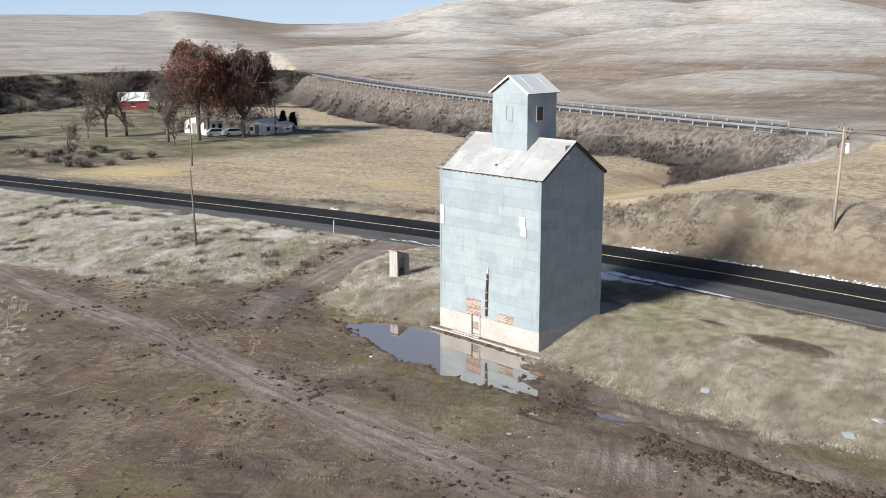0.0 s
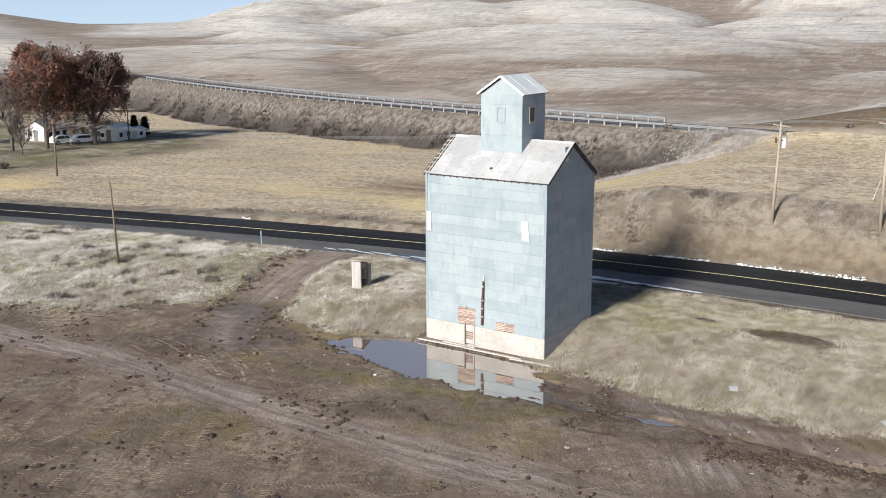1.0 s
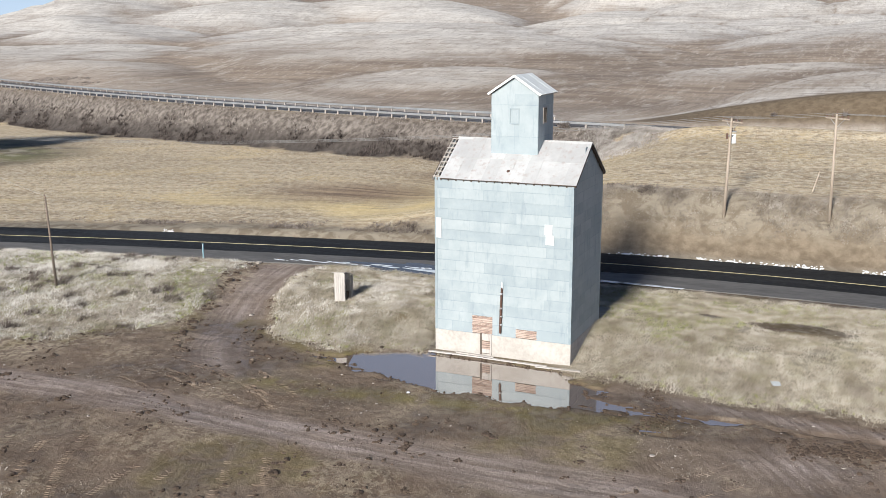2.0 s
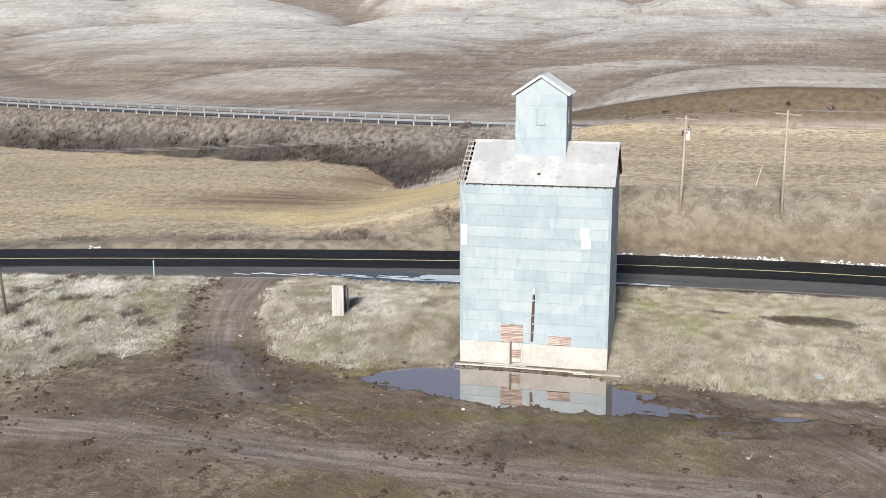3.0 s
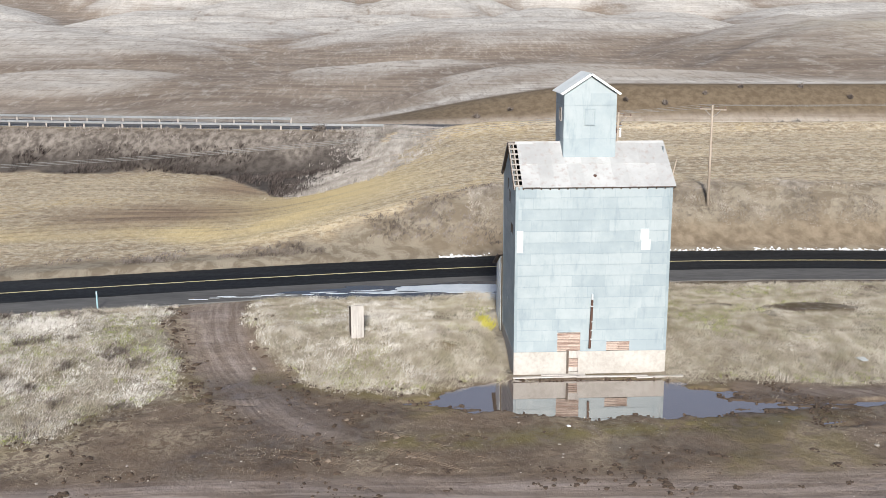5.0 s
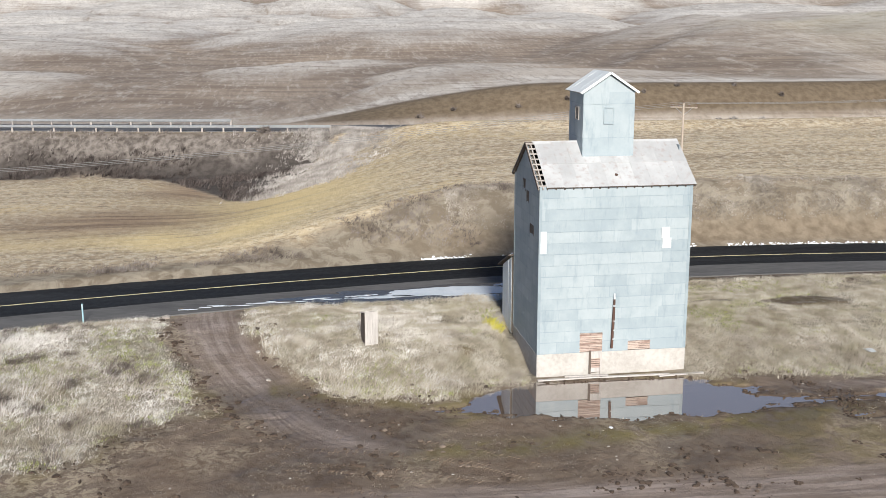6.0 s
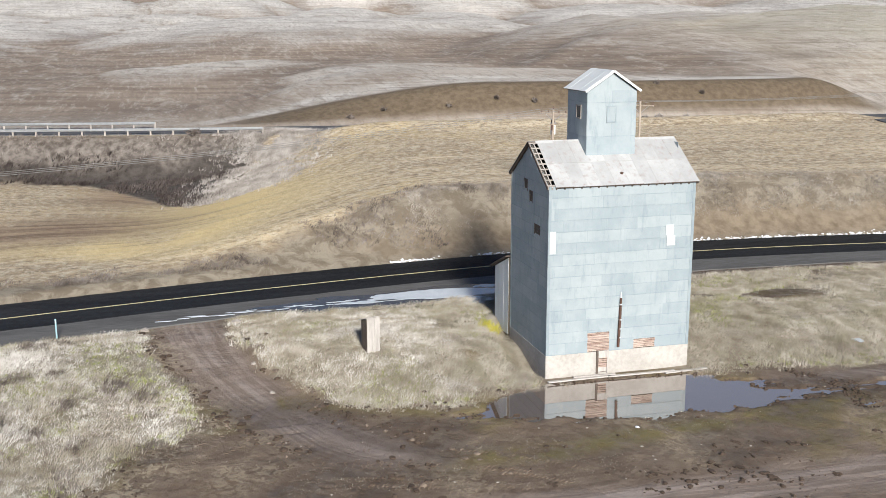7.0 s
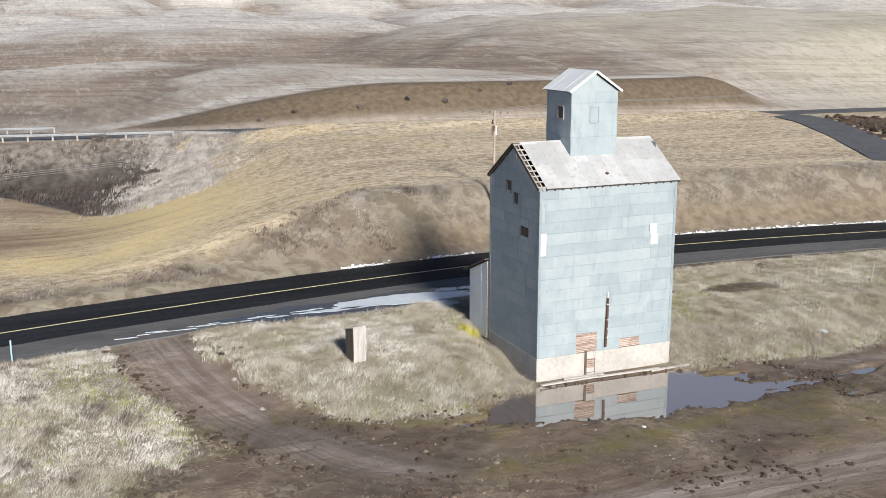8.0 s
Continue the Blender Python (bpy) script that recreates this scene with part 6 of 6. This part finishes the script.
tree(94.5, 156.0, 17.6, 7.3, RUSTLEAF, 2, 76000, "tall tree with thinning rust red autumn leaves", 0.24)
tree(103.0, 155.0, 17.2, 7.2, PLUMLEAF, 5, 84000, "tall tree with plum brown withered leaves", 0.24)
tree(99.5, 161.0, 17.0, 6.8, PLUMLEAF, 7, 62000, "tall tree with thinning rust red autumn leaves", 0.24)
tree(90.0, 158.5, 13.5, 5.5, TWIGS, 9, 5000, "bare grey-brown tree beside the farmhouse", 1.2, True)
tree(87.0, 175.0, 12.0, 3.8, TWIGS, 12, 3500, "bare grey-brown tree on the lawn", 1.1, True)
tree(91.0, 175.0, 13.0, 4.2, TWIGS, 14, 3500, "bare grey-brown tree on the lawn", 1.1, True)
tree(88.0, 153.0, 7.0, 2.8, TWIGS, 21, 3000, "small many branched bare tree by the farmhouse", 0.8, True)
tree(69.5, 153.2, 5.5, 2.4, TWIGS, 15, 1600, "small bare tree by the farm lane", 0.7, True)
tree(83.5, 175.0, 6.5, 2.6, TWIGS, 16, 1600, "small bare tree by the farm lane", 0.7, True)


def house(name, x, y, w, d, h, roof_h, rz, wall, roof, label, category, windows=2, door=True):
    """A gabled house: w along its ridge, d across; windows, door and overhanging roof."""
    t = thing(name, x, y, z_at(x, y) - 0.05, label, category, "farm buildings", rz)
    part("wall", solid([(-w / 2, -d / 2, -0.3), (-w / 2, d / 2, -0.3), (-w / 2, d / 2, h), (-w / 2, 0, h + roof_h), (-w / 2, -d / 2, h)], (w, 0, 0)), wall, t)
    for s in (-1, 1):
        k = roof_h / (d / 2)
        e = 0.35
        part("roof", solid([(-w / 2 - 0.3, s * (d / 2 + e), h - e * k + 0.02), (w / 2 + 0.3, s * (d / 2 + e), h - e * k + 0.02), (w / 2 + 0.3, 0, h + roof_h + 0.02), (-w / 2 - 0.3, 0, h + roof_h + 0.02)], (0, 0, 0.12)), roof, t)
    for s in (-1, 1):
        for i in range(windows):
            xx = -w / 2 + w * (i + 0.5) / windows
            wn_ = part("window", box(xx - 0.45, xx + 0.45, s * d / 2 - 0.03 * s, s * d / 2 + 0.04 * s, h * 0.38, h * 0.78), GLASSY, t)
            part("frame", box(xx - 0.53, xx + 0.53, s * d / 2, s * d / 2 + 0.05 * s, h * 0.33, h * 0.38), WHITEPAINT, wn_)
    if door:
        part("door", box(-w / 2 - 0.05, -w / 2 + 0.02, -0.45, 0.45, 0, 2.0), SHINGLE, t)
        part("window", box(-w / 2 - 0.04, -w / 2 + 0.02, 0.9, 1.6, h * 0.4, h * 0.75), GLASSY, t)
    return t


house("cottage", 109.4, 157.6, 4.6, 3.3, 1.9, 0.8, 18, WHITEPAINT, WHITEPAINT, "small white cottage with a pale roof", "cottage", 2)
house("shed", 113.4, 157.6, 2.8, 2.4, 1.5, 0.4, 18, WHITEPAINT, WHITEPAINT, "low white shed beside the cottage", "shed", 1, False)
house("farmhouse", 104.8, 171.0, 5.2, 5.0, 2.2, 1.3, 15, WHITEPAINT, SHINGLE, "white farmhouse behind tall rust leaved trees", "farmhouse", 3)
house("barn", 131.0, 247.0, 7.5, 7.0, 2.4, 1.8, -30, REDPAINT, WHITEPAINT, "low red barn with a pale metal roof", "barn", 1, False)


def car(x, y, rz, label):
    t = thing("car", x, y, z_at(x, y), label, "car", "parked cars", rz)
    prof = [(-2.2, 0.35), (2.2, 0.35), (2.25, 0.8), (1.3, 0.95), (0.7, 1.45), (-1.3, 1.5), (-2.0, 1.0), (-2.25, 0.8)]
    bm = solid([(px, -0.85, pz) for px, pz in prof], (0, 1.7, 0))
    part("body", bm, CARPAINT, t)
    for s in (-1, 1):
        part("side_window", solid([(1.0, s * 0.855, 0.98), (0.6, s * 0.855, 1.38), (-1.2, s * 0.855, 1.42), (-1.6, s * 0.855, 1.0)], (0, s * 0.01, 0)), GLASSY, t)
    part("windscreen", solid([(1.32, -0.7, 0.97), (1.32, 0.7, 0.97), (0.74, 0.7, 1.43), (0.74, -0.7, 1.43)], (0.02, 0, 0.02)), GLASSY, t)
    for px in (-1.4, 1.4):
        for s in (-1, 1):
            wh = part("wheel", tube((px, s * 0.70, 0.34), (px, s * 0.90, 0.34), 0.34, 0.34, 14), RUBBER, t)
            part("rim", tube((px, s * 0.89, 0.34), (px, s * 0.915, 0.34), 0.2, 0.18, 10), STEELGREY, wh)
    return t


car(103.5, 158.6, -15, "white car parked under the farmhouse trees")
car(101.0, 161.0, -5, "white car parked under the farmhouse trees")


# ---- hedges and bushes round the farm and below the highway ----
def bush(x, y, r, h, mat, label, seed, group="farm bushes"):
    """A leafless shrub: several stems from one foot and a haze of twigs."""
    rg = np.random.default_rng(seed)
    t = thing("shrub", x, y, z_at(x, y) - 0.03, label, "shrub", group)
    bm = bmesh.new()
    tips = []
    for _ in range(9):
        d = Vector((rg.normal(0, 0.5), rg.normal(0, 0.5), 1)).normalized()
        q = Vector((d.x * r, d.y * r, h * rg.uniform(0.5, 0.9)))
        tube((0, 0, -0.1), q, 0.04, 0.012, 4, bm)
        tips.append(q[:])
    part("stem", bm, BARK, t)
    tips = np.array(tips)
    n = 420
    a = tips[rg.integers(0, len(tips), n)] * rg.uniform(0.35, 1.0, (n, 1)) + rg.normal(0, 1, (n, 3)) * np.array([r, r, h * 0.5]) * 0.25
    a[:, 2] = np.maximum(a[:, 2], 0.05)
    e_ = a + rg.normal(0, 1, (n, 3)) * 0.28 * np.array([1, 1, 1.2]) * max(0.6, r)
    s = rg.normal(0, 1, (n, 3)) * 0.035
    me = big_mesh("twig_haze", np.stack([a - s, a + s, e_], 1).reshape(-1, 3), np.arange(n * 3).reshape(-1, 3), False)
    me.materials.append(mat)
    tagged(child("twig_haze", me, t), kind="stuff")


rgb = random.Random(31)
for i in range(26):
    bush(rgb.uniform(62, 76), 148 + rgb.uniform(-14, 12), rgb.uniform(0.6, 1.3), rgb.uniform(0.5, 1.1), BRUSH, "low dark bush by the farm lane", i)
line = bend_line(6)
for i in range(46):
    bx, by = line[rgb.randrange(26, len(line) - 1)]
    bush(bx + rgb.uniform(-3, 3) + 3, by - rgb.uniform(10, 34), rgb.uniform(1.4, 2.8), rgb.uniform(1.4, 3.0), rgb.choice((TWIGS, BRUSH, DARKBRUSH)), "tall leafless thicket below the highway bend", 50 + i)
for i in range(16):
    bush(113 + rgb.uniform(-2, 10), 164 + rgb.uniform(-2, 14), rgb.uniform(1.2, 2.2), rgb.uniform(1.5, 3.6), TWIGS, "leafless thicket beside the white cottage", 90 + i)
for i in range(9):
    bush(131 + rgb.uniform(-1.5, 1.5), -10 + 6.5 * i + rgb.uniform(-2, 2), rgb.uniform(0.2, 0.45), rgb.uniform(0.3, 0.5), BRUSH, "small pale bush beside the highway", 120 + i, "roadside bushes")


def conifer(x, y, h, r, seed):
    rg = np.random.default_rng(seed)
    t = thing("conifer", x, y, z_at(x, y), "dark green conifer at the edge of the farmyard", "conifer", "farm trees")
    part("trunk", tube((0, 0, -0.2), (0, 0, h), 0.25, 0.03, 8), BARK, t)
    n = 5000
    f = rg.random(n) ** 0.7
    zz = h * (0.12 + 0.88 * (1 - f))
    rr = r * f * rg.uniform(0.3, 1.0, n)
    a = rg.uniform(0, 2 * np.pi, n)
    c = np.stack([rr * np.cos(a), rr * np.sin(a), zz - 0.15 * rr], 1)
    v = c[:, None, :] + rg.normal(0, 0.22, (n, 3, 3)) * np.array([1, 1, 0.5])
    me = big_mesh("crown", v.reshape(-1, 3), np.arange(n * 3).reshape(-1, 3), False)
    me.materials.append(NEEDLES)
    child("crown", me, t)


conifer(66.5, 188.0, 8.5, 2.6, 3)
conifer(116.0, 161.0, 3.6, 0.9, 4)
conifer(117.5, 160.0, 3.2, 0.8, 5)
house("shed", 70.5, 192.0, 4.0, 3.0, 2.0, 0.9, -20, WHITEPAINT, STEELGREY, "small white shed beside a dark conifer", "shed", 1, False)
for bx, by, br in ((124.0, 1.6, 0.5), (124.4, -0.6, 0.6), (124.0, -4.6, 0.55)):
    bush(bx, by, br, 0.8, RIMGRASS, "small bleached bush beside the highway", int(300 + by * 3), "roadside bushes")
bush(float(high_x(np.array(61.5))) - 5.2, 61.5, 0.9, 0.8, BRUSH, "dark bush at the end of the guardrail", 200, "roadside bushes")


# heap of dark soil beside the side road
x, y = scatter(3500, 80, 104, -36, -20, lambda x, y: np.exp(-((y + 27.5 - 0.5 * (95 - x) * 0.5) / 2.6) ** 2 - ((x - 93) / 7) ** 2), 61)
lumps("soil_heap", x, y, 0.2 + 0.5 * rg0.random(len(x)) ** 2, CLOD, "dark heap of loose soil beside the gravel side road", "soil", 62)
